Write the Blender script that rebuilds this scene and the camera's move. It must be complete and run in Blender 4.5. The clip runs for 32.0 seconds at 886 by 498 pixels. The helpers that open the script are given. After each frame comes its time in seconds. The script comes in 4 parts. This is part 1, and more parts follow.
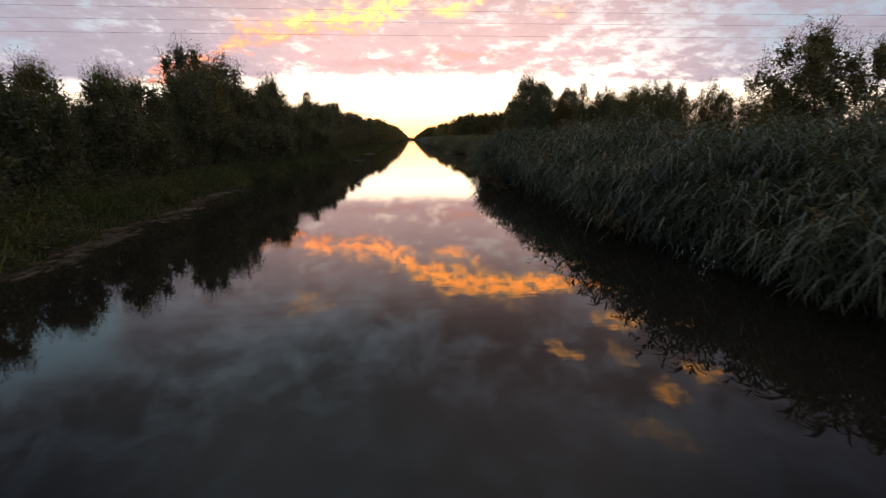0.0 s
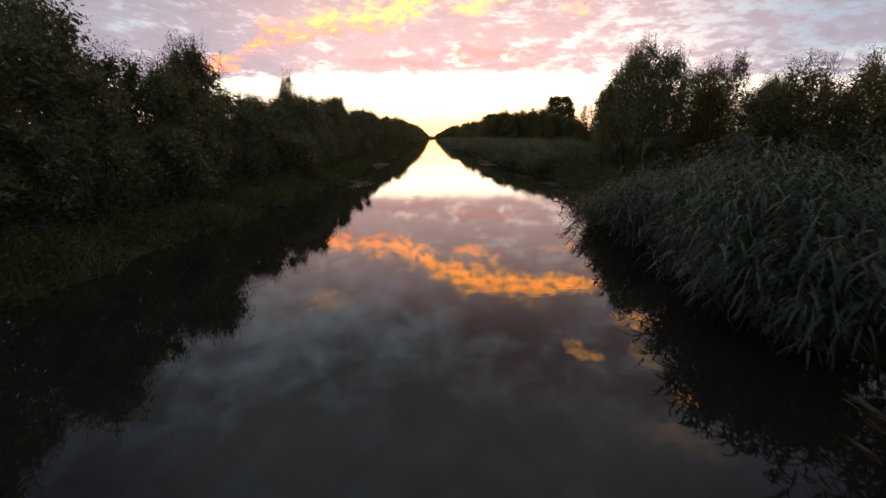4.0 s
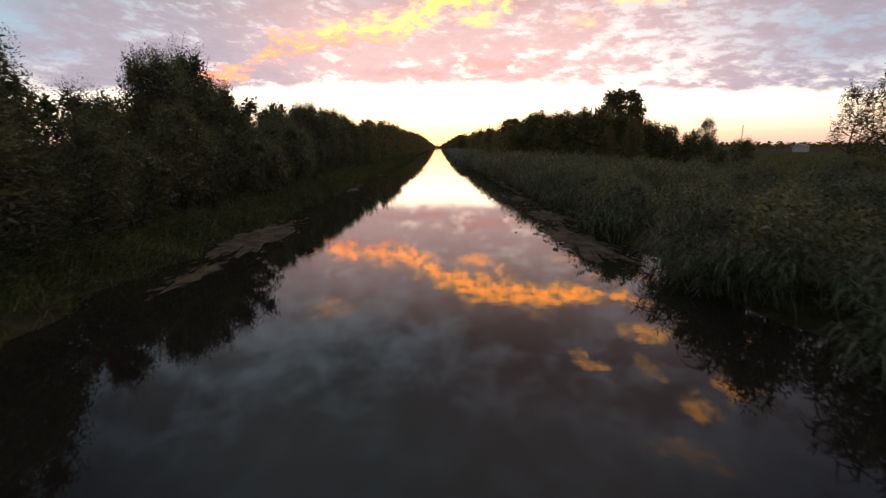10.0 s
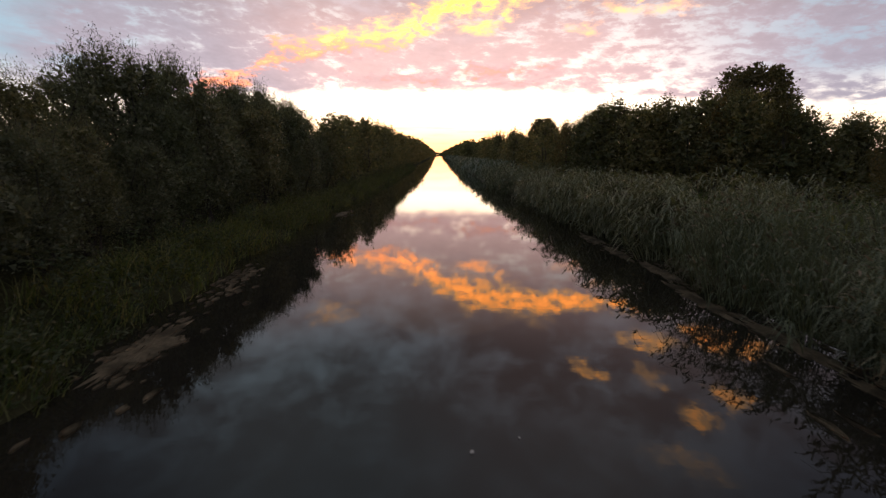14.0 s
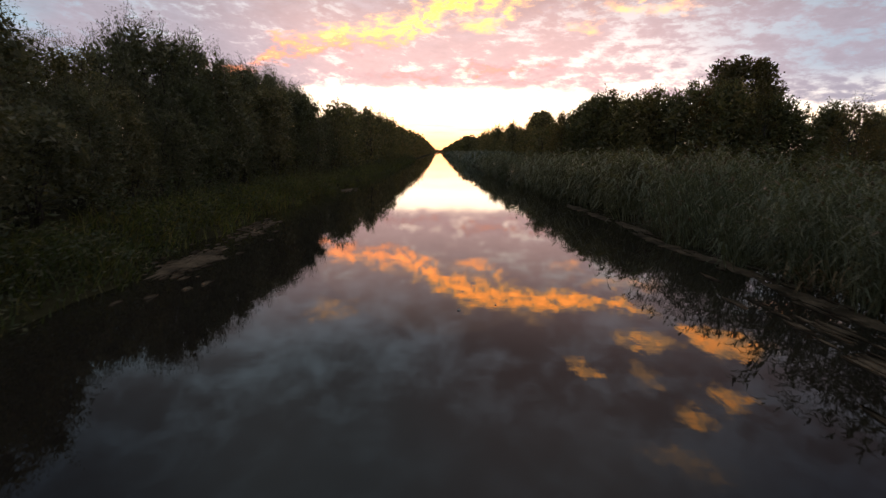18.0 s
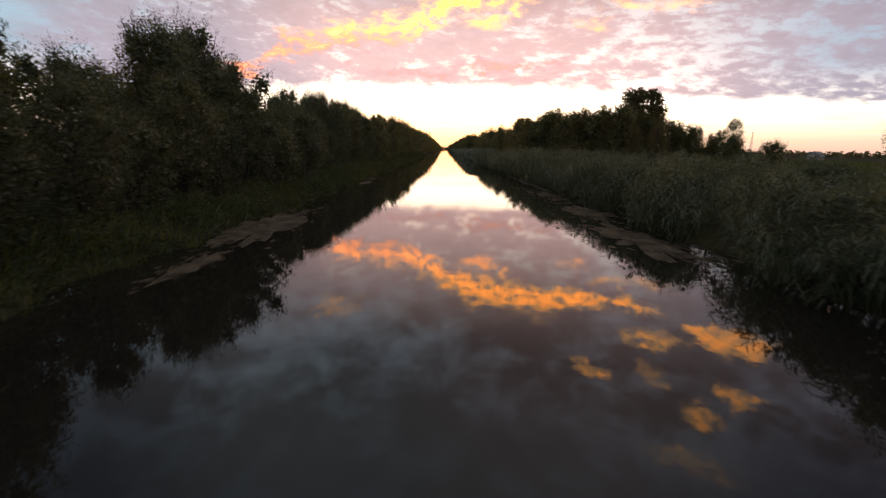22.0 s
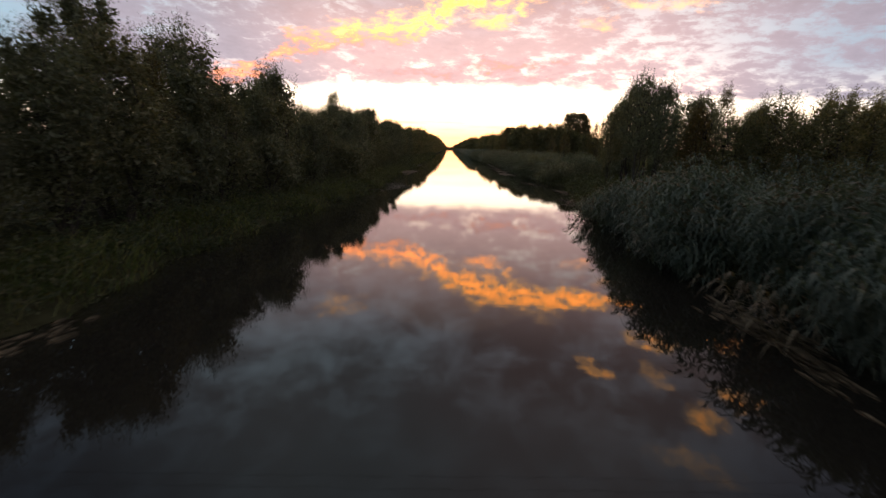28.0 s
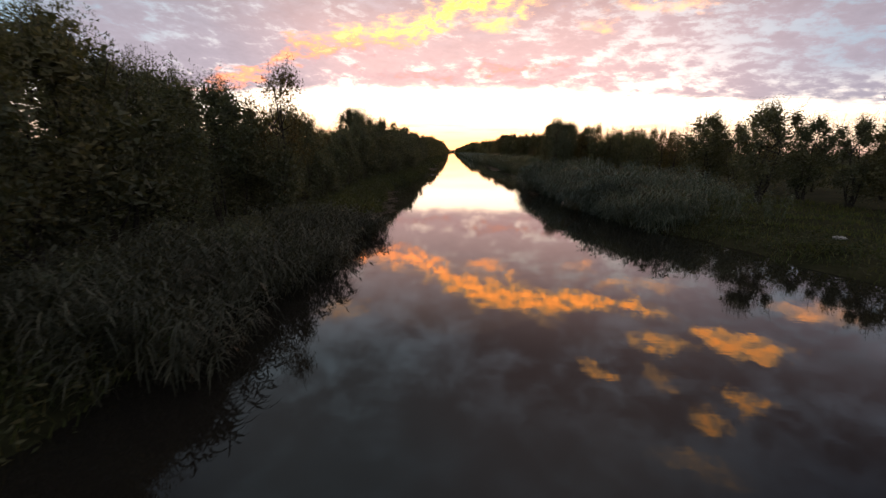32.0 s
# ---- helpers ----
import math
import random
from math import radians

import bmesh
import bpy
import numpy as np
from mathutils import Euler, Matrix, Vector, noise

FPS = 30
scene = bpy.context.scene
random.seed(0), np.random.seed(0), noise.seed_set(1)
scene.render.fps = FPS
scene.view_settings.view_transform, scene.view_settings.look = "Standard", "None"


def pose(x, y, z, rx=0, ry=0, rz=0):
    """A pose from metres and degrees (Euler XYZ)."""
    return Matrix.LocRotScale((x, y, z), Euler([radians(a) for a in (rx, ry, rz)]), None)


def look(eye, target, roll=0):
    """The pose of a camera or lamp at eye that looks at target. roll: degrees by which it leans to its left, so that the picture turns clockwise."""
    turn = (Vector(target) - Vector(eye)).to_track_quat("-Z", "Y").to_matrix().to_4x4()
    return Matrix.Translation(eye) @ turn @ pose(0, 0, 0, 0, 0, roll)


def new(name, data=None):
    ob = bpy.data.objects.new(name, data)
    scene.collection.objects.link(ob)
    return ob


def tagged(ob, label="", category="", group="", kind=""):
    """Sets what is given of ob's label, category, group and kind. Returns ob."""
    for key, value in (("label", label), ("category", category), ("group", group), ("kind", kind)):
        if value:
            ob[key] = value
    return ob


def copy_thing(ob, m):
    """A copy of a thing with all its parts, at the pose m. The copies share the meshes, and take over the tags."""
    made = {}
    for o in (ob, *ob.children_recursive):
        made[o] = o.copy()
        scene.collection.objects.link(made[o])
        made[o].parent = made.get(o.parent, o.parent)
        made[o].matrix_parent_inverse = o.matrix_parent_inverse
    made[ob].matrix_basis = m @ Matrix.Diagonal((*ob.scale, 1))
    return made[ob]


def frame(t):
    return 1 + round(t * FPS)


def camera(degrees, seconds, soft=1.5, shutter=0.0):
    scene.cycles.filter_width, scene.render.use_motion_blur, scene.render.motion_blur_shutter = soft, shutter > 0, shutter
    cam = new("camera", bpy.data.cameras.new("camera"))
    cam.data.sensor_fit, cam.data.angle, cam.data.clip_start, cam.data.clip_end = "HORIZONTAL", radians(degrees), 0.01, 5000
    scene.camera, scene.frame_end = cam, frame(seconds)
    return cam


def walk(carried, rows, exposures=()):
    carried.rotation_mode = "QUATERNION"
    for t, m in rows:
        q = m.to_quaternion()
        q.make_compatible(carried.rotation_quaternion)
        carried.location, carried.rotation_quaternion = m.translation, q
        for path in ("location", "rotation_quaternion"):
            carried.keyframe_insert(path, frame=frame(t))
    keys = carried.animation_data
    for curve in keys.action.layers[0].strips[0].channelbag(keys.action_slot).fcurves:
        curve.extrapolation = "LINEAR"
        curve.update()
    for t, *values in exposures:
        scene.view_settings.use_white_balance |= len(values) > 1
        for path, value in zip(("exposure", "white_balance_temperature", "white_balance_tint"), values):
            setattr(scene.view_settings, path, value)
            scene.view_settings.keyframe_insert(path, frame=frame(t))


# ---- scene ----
cam = camera(89.12, 32.0, 1.3, 0.3)
walk(cam, [
    (0.0, pose(-0.08, 0.00, 2.24, 76.23, 0.60, -4.86)),
    (0.5, pose(-0.03, 1.84, 2.28, 76.33, 0.40, -4.49)),
    (1.0, pose(0.06, 3.73, 2.30, 76.17, 0.79, -4.20)),
    (1.5, pose(0.19, 5.96, 2.39, 76.08, 0.84, -3.98)),
    (2.0, pose(0.24, 8.38, 2.54, 76.02, 0.77, -3.74)),
    (2.5, pose(-0.03, 11.23, 2.71, 75.93, 0.64, -3.38)),
    (3.0, pose(-0.37, 14.20, 2.87, 76.03, 0.42, -2.98)),
    (3.5, pose(-0.49, 17.11, 2.99, 76.02, 0.54, -2.47)),
    (4.0, pose(-0.42, 19.49, 3.12, 76.04, 0.59, -2.35)),
    (4.5, pose(-0.22, 21.59, 3.20, 76.05, 0.65, -2.23)),
    (5.0, pose(0.05, 23.65, 3.21, 76.06, 0.70, -2.11)),
    (5.5, pose(0.32, 25.93, 3.18, 76.07, 0.75, -1.99)),
    (6.0, pose(0.53, 28.69, 3.13, 76.34, 0.54, -1.92)),
    (6.5, pose(0.69, 31.48, 3.05, 76.28, 0.46, -1.84)),
    (7.0, pose(0.83, 34.66, 3.12, 76.32, 0.25, -1.78)),
    (7.5, pose(0.94, 37.68, 3.16, 76.46, 0.27, -1.75)),
    (8.0, pose(1.03, 40.69, 3.21, 76.69, 0.47, -1.75)),
    (8.5, pose(1.07, 44.95, 3.26, 76.84, 0.35, -1.73)),
    (9.0, pose(1.17, 48.91, 3.31, 77.01, 0.29, -1.69)),
    (9.5, pose(1.26, 52.74, 3.42, 77.15, 0.19, -1.66)),
    (10.0, pose(1.37, 56.44, 3.53, 77.21, 0.22, -1.59)),
    (10.5, pose(1.51, 59.75, 3.61, 77.16, 0.23, -1.52)),
    (11.0, pose(1.61, 63.19, 3.60, 77.23, 0.12, -1.42)),
    (11.5, pose(1.68, 67.08, 3.62, 77.34, 0.04, -1.37)),
    (12.0, pose(1.71, 71.04, 3.68, 77.41, 0.04, -1.29)),
    (12.5, pose(1.64, 74.99, 3.79, 77.60, -0.06, -1.31)),
    (13.0, pose(1.28, 80.08, 3.85, 77.69, -0.02, -1.17)),
    (13.5, pose(0.90, 83.70, 3.92, 77.83, -0.10, -1.22)),
    (14.0, pose(0.65, 86.24, 3.95, 78.00, -0.20, -1.56)),
    (14.5, pose(0.53, 87.64, 3.91, 78.03, -0.30, -1.84)),
    (15.0, pose(0.48, 88.56, 3.82, 77.98, -0.36, -1.84)),
    (15.5, pose(0.48, 89.00, 3.66, 77.92, -0.42, -1.84)),
    (16.0, pose(0.53, 88.94, 3.45, 77.86, -0.48, -1.84)),
    (16.5, pose(0.61, 88.40, 3.22, 77.80, -0.54, -1.84)),
    (17.0, pose(0.72, 87.35, 3.03, 77.88, -0.53, -1.72)),
    (17.5, pose(0.75, 85.91, 2.90, 77.83, -0.52, -1.68)),
    (18.0, pose(0.67, 83.98, 2.78, 77.73, -0.85, -1.53)),
    (18.5, pose(0.56, 81.67, 2.68, 77.60, -0.83, -1.45)),
    (19.0, pose(0.32, 79.12, 2.63, 77.46, -0.86, -1.47)),
    (19.5, pose(0.23, 76.15, 2.63, 77.27, -0.87, -1.37)),
    (20.0, pose(0.25, 73.03, 2.66, 77.19, -0.75, -1.28)),
    (20.5, pose(0.32, 69.61, 2.72, 77.19, -0.82, -1.15)),
    (21.0, pose(0.32, 66.12, 2.79, 77.29, -0.87, -1.02)),
    (21.5, pose(0.36, 62.33, 2.81, 77.36, -1.03, -0.92)),
    (22.0, pose(0.39, 58.55, 2.81, 77.38, -1.05, -0.82)),
    (22.5, pose(0.36, 54.64, 2.78, 77.38, -1.04, -0.73)),
    (23.0, pose(0.32, 50.73, 2.72, 77.35, -1.10, -0.59)),
    (23.5, pose(0.34, 46.69, 2.60, 77.29, -1.11, -0.42)),
    (24.0, pose(0.39, 42.83, 2.49, 77.19, -1.03, -0.34)),
    (24.5, pose(0.54, 39.17, 2.46, 77.07, -0.94, -0.23)),
    (25.0, pose(0.71, 35.77, 2.57, 77.00, -0.72, -0.15)),
    (25.5, pose(0.73, 32.48, 2.77, 76.94, -0.80, -0.12)),
    (26.0, pose(0.43, 29.22, 2.98, 76.99, -0.94, -0.12)),
    (26.5, pose(-0.05, 25.81, 3.13, 77.05, -1.08, -0.11)),
    (27.0, pose(-0.60, 22.30, 3.20, 77.11, -1.21, -0.10)),
    (27.5, pose(-1.09, 18.57, 3.20, 77.17, -1.33, -0.10)),
    (28.0, pose(-1.40, 14.49, 3.15, 77.33, -1.24, -0.23)),
    (28.5, pose(-1.58, 10.17, 3.10, 77.45, -1.34, -0.30)),
    (29.0, pose(-1.67, 5.93, 3.05, 77.48, -1.27, -0.37)),
    (29.5, pose(-1.90, 0.86, 3.02, 77.66, -1.29, -0.45)),
    (30.0, pose(-2.38, -4.84, 3.01, 77.71, -1.42, -0.26)),
    (30.5, pose(-2.59, -9.12, 3.12, 77.75, -1.23, -0.28)),
    (31.0, pose(-2.87, -12.85, 3.32, 77.81, -1.04, -0.21)),
    (31.5, pose(-3.21, -16.09, 3.50, 77.87, -0.98, -0.10)),
    (32.0, pose(-3.60, -18.50, 3.62, 77.69, -0.82, -0.04)),
])

# ---------------------------------------------------------------- world and sun
SUN_AZ, SUN_EL = 2.0, 3.0


class Nodes:
    """Short hand for building a node tree."""

    def __init__(self, tree):
        self.tree = tree
        tree.nodes.clear()

    def add(self, kind):
        return self.tree.nodes.new(kind)

    def put(self, socket, value):
        if isinstance(value, bpy.types.NodeSocket):
            self.tree.links.new(value, socket)
        else:
            socket.default_value = value

    def math(self, op, a, b=0.0, c=0.0, clamp=False):
        n = self.add("ShaderNodeMath")
        n.operation, n.use_clamp = op, clamp
        for s, v in zip(n.inputs, (a, b, c)):
            self.put(s, v)
        return n.outputs[0]

    def ramp(self, fac, stops, smooth=False):
        n = self.add("ShaderNodeValToRGB")
        r = n.color_ramp
        r.interpolation = "EASE" if smooth else "LINEAR"
        while len(r.elements) < len(stops):
            r.elements.new(0.5)
        for e, (p, c) in zip(r.elements, stops):
            e.position = p
            e.color = (*c, 1) if isinstance(c, tuple) else (c, c, c, 1)
        self.put(n.inputs[0], fac)
        return n.outputs[0]

    def mix(self, fac, a, b, blend="MIX"):
        n = self.add("ShaderNodeMix")
        n.data_type, n.blend_type = "RGBA", blend
        self.put(n.inputs[0], fac)
        for s, v in ((n.inputs[6], a), (n.inputs[7], b)):
            self.put(s, (*v, 1) if isinstance(v, tuple) else v)
        return n.outputs[2]

    def noise(self, vec, scale, detail=4.0, rough=0.55, dist=0.0):
        n = self.add("ShaderNodeTexNoise")
        self.put(n.inputs["Vector"], vec)
        for k, v in (("Scale", scale), ("Detail", detail), ("Roughness", rough), ("Distortion", dist)):
            n.inputs[k].default_value = v
        return n.outputs[0]

    def vec(self, x, y, z=0.0):
        n = self.add("ShaderNodeCombineXYZ")
        for s, v in zip(n.inputs, (x, y, z)):
            self.put(s, v)
        return n.outputs[0]

    def step(self, x, lo, hi):
        n = self.add("ShaderNodeMapRange")
        n.interpolation_type = "SMOOTHSTEP"
        for s, v in zip(n.inputs, (x, lo, hi, 0.0, 1.0)):
            self.put(s, v)
        return n.outputs[0]

    def curve(self, x, points):
        n = self.add("ShaderNodeFloatCurve")
        c = n.mapping.curves[0]
        while len(c.points) < len(points):
            c.points.new(0.5, 0.5)
        for p, (u, v) in zip(c.points, points):
            p.location = (u, v)
        n.mapping.update()
        self.put(n.inputs["Value"], x)
        return n.outputs[0]


def make_world():
    world = bpy.data.worlds.new("dawn_sky")
    world.use_nodes = True
    scene.world = world
    k = Nodes(world.node_tree)
    d = k.add("ShaderNodeTexCoord").outputs["Generated"]
    sep = k.add("ShaderNodeSeparateXYZ")
    k.put(sep.inputs[0], d)
    x, y, z = sep.outputs
    az = k.math("MULTIPLY", k.math("ARCTAN2", x, y), 57.2958)
    el = k.math("MULTIPLY", k.math("ARCSINE", z), 57.2958)
    # clouds lie on a flat layer far overhead, softened towards the horizon
    lift = k.math("ADD", k.math("MAXIMUM", z, 0.0), 0.16)
    px, py = k.math("DIVIDE", x, lift), k.math("DIVIDE", y, lift)
    flat = k.vec(px, py, 0.0)
    sky = k.vec(k.math("MULTIPLY", az, 0.1), k.math("MULTIPLY", el, 0.22), 0.0)
    big = k.noise(flat, 0.9, 3.0, 0.55)
    mid = k.noise(flat, 3.2, 6.0, 0.62, 0.4)
    fine = k.noise(sky, 3.2, 8.0, 0.62, 0.2)
    puff = k.noise(k.vec(k.math("MULTIPLY_ADD", az, 0.1, k.math("MULTIPLY", el, 0.05)), k.math("MULTIPLY_ADD", el, 0.2, k.math("MULTIPLY", az, -0.02)), 7.0), 2.6, 7.0, 0.6, 0.25)
    wisp = k.noise(k.vec(k.math("MULTIPLY", az, 0.05), k.math("MULTIPLY", el, 0.5), 3.0), 2.2, 5.0, 0.6)

    # torn edges: the lit clouds are read at directions shaken by noise
    shift = k.vec(4.7, 9.1, 2.0)
    add = k.add("ShaderNodeVectorMath")
    k.put(add.inputs[0], sky)
    k.put(add.inputs[1], shift)
    n_a, n_e = k.noise(sky, 2.3, 5.0, 0.6), k.noise(add.outputs[0], 2.6, 5.0, 0.62)
    az_w = k.math("MULTIPLY_ADD", k.math("SUBTRACT", n_a, 0.5), 9.0, az)
    el_w = k.math("MULTIPLY_ADD", k.math("SUBTRACT", n_e, 0.5), 4.2, el)

    # how far towards the dawn a direction looks
    away = k.math("ABSOLUTE", k.math("SUBTRACT", az, SUN_AZ))
    dawn = k.math("SUBTRACT", 1.0, k.step(away, 20.0, 100.0))

    # clear air: the low bright band over the horizon and the blue above
    nishita = k.add("ShaderNodeTexSky")
    nishita.sky_type, nishita.sun_disc = "NISHITA", False
    nishita.sun_elevation, nishita.sun_rotation = radians(SUN_EL), radians(SUN_AZ)
    nishita.dust_density = 1.5
    air = k.noise(flat, 4.6, 4.0, 0.55, 0.3)
    blue = k.mix(1.0, nishita.outputs[0], (0.04, 0.04, 0.04), "MULTIPLY")
    glow = k.ramp(k.math("DIVIDE", el, 40.0), [(0.0, (0.36, 0.23, 0.185)), (0.035, (0.41, 0.31, 0.235)), (0.07, (0.56, 0.46, 0.345)),
                  (0.13, (0.82, 0.75, 0.62)), (0.19, (0.76, 0.68, 0.60)), (0.28, (0.46, 0.47, 0.46)), (0.45, (0.27, 0.33, 0.36)), (1.0, (0.15, 0.21, 0.26))])
    glow = k.mix(1.0, glow, (2.6, 2.6, 2.6), "MULTIPLY")
    dim = k.mix(dawn, (0.42, 0.52, 0.68), (1.0, 1.0, 1.0))
    glow = k.mix(1.0, glow, dim, "MULTIPLY")
    clear = k.mix(1.0, glow, blue, "ADD")
    clear = k.mix(k.math("MULTIPLY", k.step(away, 20.0, 40.0), k.step(el, 4.0, 9.0)), clear, k.mix(dawn, (0.22, 0.34, 0.46), (0.46, 0.70, 0.84)))
    streak = k.math("MULTIPLY", k.step(wisp, 0.5, 0.68), k.step(el, 6.0, 2.0))
    clear = k.mix(k.math("MULTIPLY", streak, 0.5), clear, (1.5, 0.95, 0.42))

    # the cloud sheet: its lower edge, and the hole of clear blue to the north
    edge = k.math("ADD", 6.9, k.math("MULTIPLY", k.math("SUBTRACT", fine, 0.5), 2.4))
    edge = k.math("SUBTRACT", edge, k.math("MULTIPLY", k.math("MAXIMUM", k.math("SUBTRACT", az, 12.0), 0.0), 0.085))
    edge = k.math("SUBTRACT", edge, k.math("MULTIPLY", k.math("MAXIMUM", k.math("SUBTRACT", -8.0, az), 0.0), 0.07))
    sheet = k.step(k.math("SUBTRACT", el, edge), -0.3, 1.0)
    north = k.math("ADD", k.math("MULTIPLY_ADD", k.math("SUBTRACT", k.math("MINIMUM", k.math("MAXIMUM", el, 9.0), 16.0), 9.0), -0.9, az), k.math("MULTIPLY", k.math("SUBTRACT", big, 0.5), 12.0))
    north = k.math("ADD", north, k.math("MULTIPLY", k.math("SUBTRACT", mid, 0.5), 10.0))
    sheet = k.math("MULTIPLY", sheet, k.math("MULTIPLY_ADD", k.math("MAXIMUM", k.step(north, -45.0, -38.0), k.step(el, 19.0, 25.0)), 0.9, 0.1))
    # pale gaps, most of them to the south-east, and blue-grey wisps high up
    gap_hi = k.math("SUBTRACT", 0.63, k.math("MULTIPLY", k.step(az, 2.0, 24.0), 0.06))
    puff = k.math("MULTIPLY_ADD", puff, 0.62, k.math("MULTIPLY", k.noise(k.vec(k.math("MULTIPLY_ADD", el, 0.07, k.math("MULTIPLY", az, 0.1)), k.math("MULTIPLY", el, 0.26), 5.0), 6.0, 5.0, 0.6, 0.3), 0.38))
    gaps = k.step(puff, k.math("SUBTRACT", gap_hi, 0.12), k.math("ADD", gap_hi, 0.02))
    sheet = k.math("MULTIPLY", sheet, k.math("SUBTRACT", 1.0, k.math("MULTIPLY", gaps, k.math("MULTIPLY_ADD", k.step(el, 21.0, 13.0), 0.44, 0.06))))

    warm = k.math("SUBTRACT", 1.0, k.step(away, 10.0, 42.0))
    low = k.step(el, 26.0, 8.0)
    warm = k.math("MULTIPLY", warm, k.math("MULTIPLY_ADD", k.step(k.math("MULTIPLY_ADD", el, 1.1, az), -16.0, 4.0), 0.75, 0.25))
    tone = k.mix(warm, (0.52, 0.49, 0.58), (1.06, 0.73, 0.70))
    veil = k.math("MULTIPLY_ADD", air, 0.62, k.math("MULTIPLY", big, 0.30))
    veil = k.math("ADD", veil, k.math("MULTIPLY_ADD", k.noise(flat, 9.5, 7.0, 0.68, 0.5), 0.44, -0.19))
    for a, e, ra, re, s in ((-11.0, 22.5, 12.0, 4.0, 0.10), (-22.0, 19.0, 8.0, 4.0, 0.06), (9.0, 21.5, 11.0, 3.0, -0.09), (40.0, 33.0, 10.0, 6.0, 0.10), (26.0, 27.0, 10.0, 4.0, -0.05)):
        q = k.math("ADD", k.math("POWER", k.math("DIVIDE", k.math("SUBTRACT", az, a), ra), 2.0),
                   k.math("POWER", k.math("DIVIDE", k.math("SUBTRACT", el, e), re), 2.0))
        veil = k.math("MULTIPLY_ADD", k.step(q, 2.0, 0.0), s, veil)
    cool = k.step(az, 14.0, -14.0)
    high = k.mix(k.step(veil, 0.38, 0.72), k.mix(cool, (0.25, 0.19, 0.195), (0.185, 0.20, 0.22)), k.mix(cool, (0.53, 0.56, 0.65), (0.46, 0.61, 0.72)))
    high = k.mix(k.math("MULTIPLY", k.step(el, 25.0, 38.0), 0.7), high, k.mix(cool, (0.33, 0.31, 0.33), (0.28, 0.32, 0.355)))
    tone = k.mix(low, high, tone)
    tone = k.mix(1.0, tone, k.mix(low, (1.0, 1.0, 1.0), k.ramp(puff, [(0.25, 0.80), (0.75, 1.12)])), "MULTIPLY")
    tone = k.mix(1.0, tone, k.mix(dawn, (0.62, 0.66, 0.75), (1.0, 1.0, 1.0)), "MULTIPLY")
    col = k.mix(sheet, clear, tone)

    # the lit ridge of cloud and the loose lit scraps round it
    u = k.math("DIVIDE", k.math("ADD", az, 30.0), 60.0)
    u_w = k.math("DIVIDE", k.math("ADD", az_w, 30.0), 60.0)
    ridge = k.math("MULTIPLY", k.curve(u_w, [(0.0, 0.24), (0.14, 0.31), (0.20, 0.40), (0.33, 0.475), (0.44, 0.525), (0.51, 0.60), (0.60, 0.675), (0.72, 0.70), (0.87, 0.675), (1.0, 0.70)]), 26.0)
    shake = k.math("MULTIPLY", k.math("SUBTRACT", fine, 0.5), 3.6)
    off = k.math("ABSOLUTE", k.math("ADD", k.math("SUBTRACT", el_w, ridge), shake))
    width = k.curve(u, [(0.0, 0.12), (0.15, 0.30), (0.35, 0.42), (0.5, 0.48), (0.62, 0.52), (0.8, 0.36), (1.0, 0.12)])
    lit = k.step(off, k.math("MULTIPLY", width, 5.6), 0.0)
    grain = k.noise(sky, 5.2, 8.0, 0.66, 0.25)
    lit = k.math("MULTIPLY", lit, k.math("MULTIPLY_ADD", k.step(grain, 0.34, 0.62), 0.80, 0.20))
    lit = k.math("MULTIPLY", lit, k.step(k.math("ABSOLUTE", az), 31.0, 24.0))
    scraps = 0.0
    for a, e, ra, re, s in ((27.5, 21.2, 2.8, 1.0, 0.65), (35.5, 19.8, 3.8, 1.1, 0.95), (20.6, 25.6, 2.0, 0.8, 0.75), (37.0, 25.4, 1.7, 1.0, 0.75),
                            (33.8, 28.0, 1.9, 1.1, 0.7), (28.5, 25.0, 2.0, 1.3, 0.4), (-13.0, 19.4, 3.0, 1.2, 0.4), (5.5, 14.0, 2.6, 0.8, 0.8),
                            (9.0, 15.3, 1.2, 0.9, 0.8), (17.0, 13.6, 1.6, 0.6, 0.6), (8.0, 9.6, 9.0, 0.7, 0.62), (-3.0, 8.7, 9.0, 0.5, 0.55), (12.0, 8.2, 8.0, 0.4, 0.5), (24.0, 15.2, 5.0, 0.6, 0.45), (14.5, 20.6, 2.6, 0.8, 0.35), (41.0, 15.0, 3.5, 0.9, 0.7), (33.0, 33.0, 5.0, 1.2, 0.3)):
        q = k.math("ADD", k.math("POWER", k.math("DIVIDE", k.math("SUBTRACT", az_w, a), ra), 2.0),
                   k.math("POWER", k.math("DIVIDE", k.math("SUBTRACT", el_w, e), re), 2.0))
        q = k.math("ADD", q, k.math("MULTIPLY", k.math("SUBTRACT", fine, 0.5), 4.2))
        scraps = k.math("MAXIMUM", scraps, k.math("MULTIPLY", k.step(q, 2.2, -0.9), s))
    scraps = k.math("MULTIPLY", scraps, k.math("MULTIPLY_ADD", k.step(grain, 0.36, 0.62), 0.5, 0.5))
    lit = k.math("MAXIMUM", lit, scraps)
    flame = k.ramp(lit, [(0.0, (0.36, 0.25, 0.21)), (0.35, (0.47, 0.27, 0.175)), (0.75, (0.90, 0.33, 0.12)), (1.0, (1.25, 0.45, 0.155))])
    col = k.mix(k.step(lit, 0.0, 0.55), col, k.mix(1.0, flame, k.mix(k.step(el_w, 10.5, 15.0), (1.95, 1.95, 2.8), k.mix(k.step(el_w, 13.5, 17.5), (4.1, 3.6, 3.0), (4.1, 3.75, 2.1))), "MULTIPLY"))
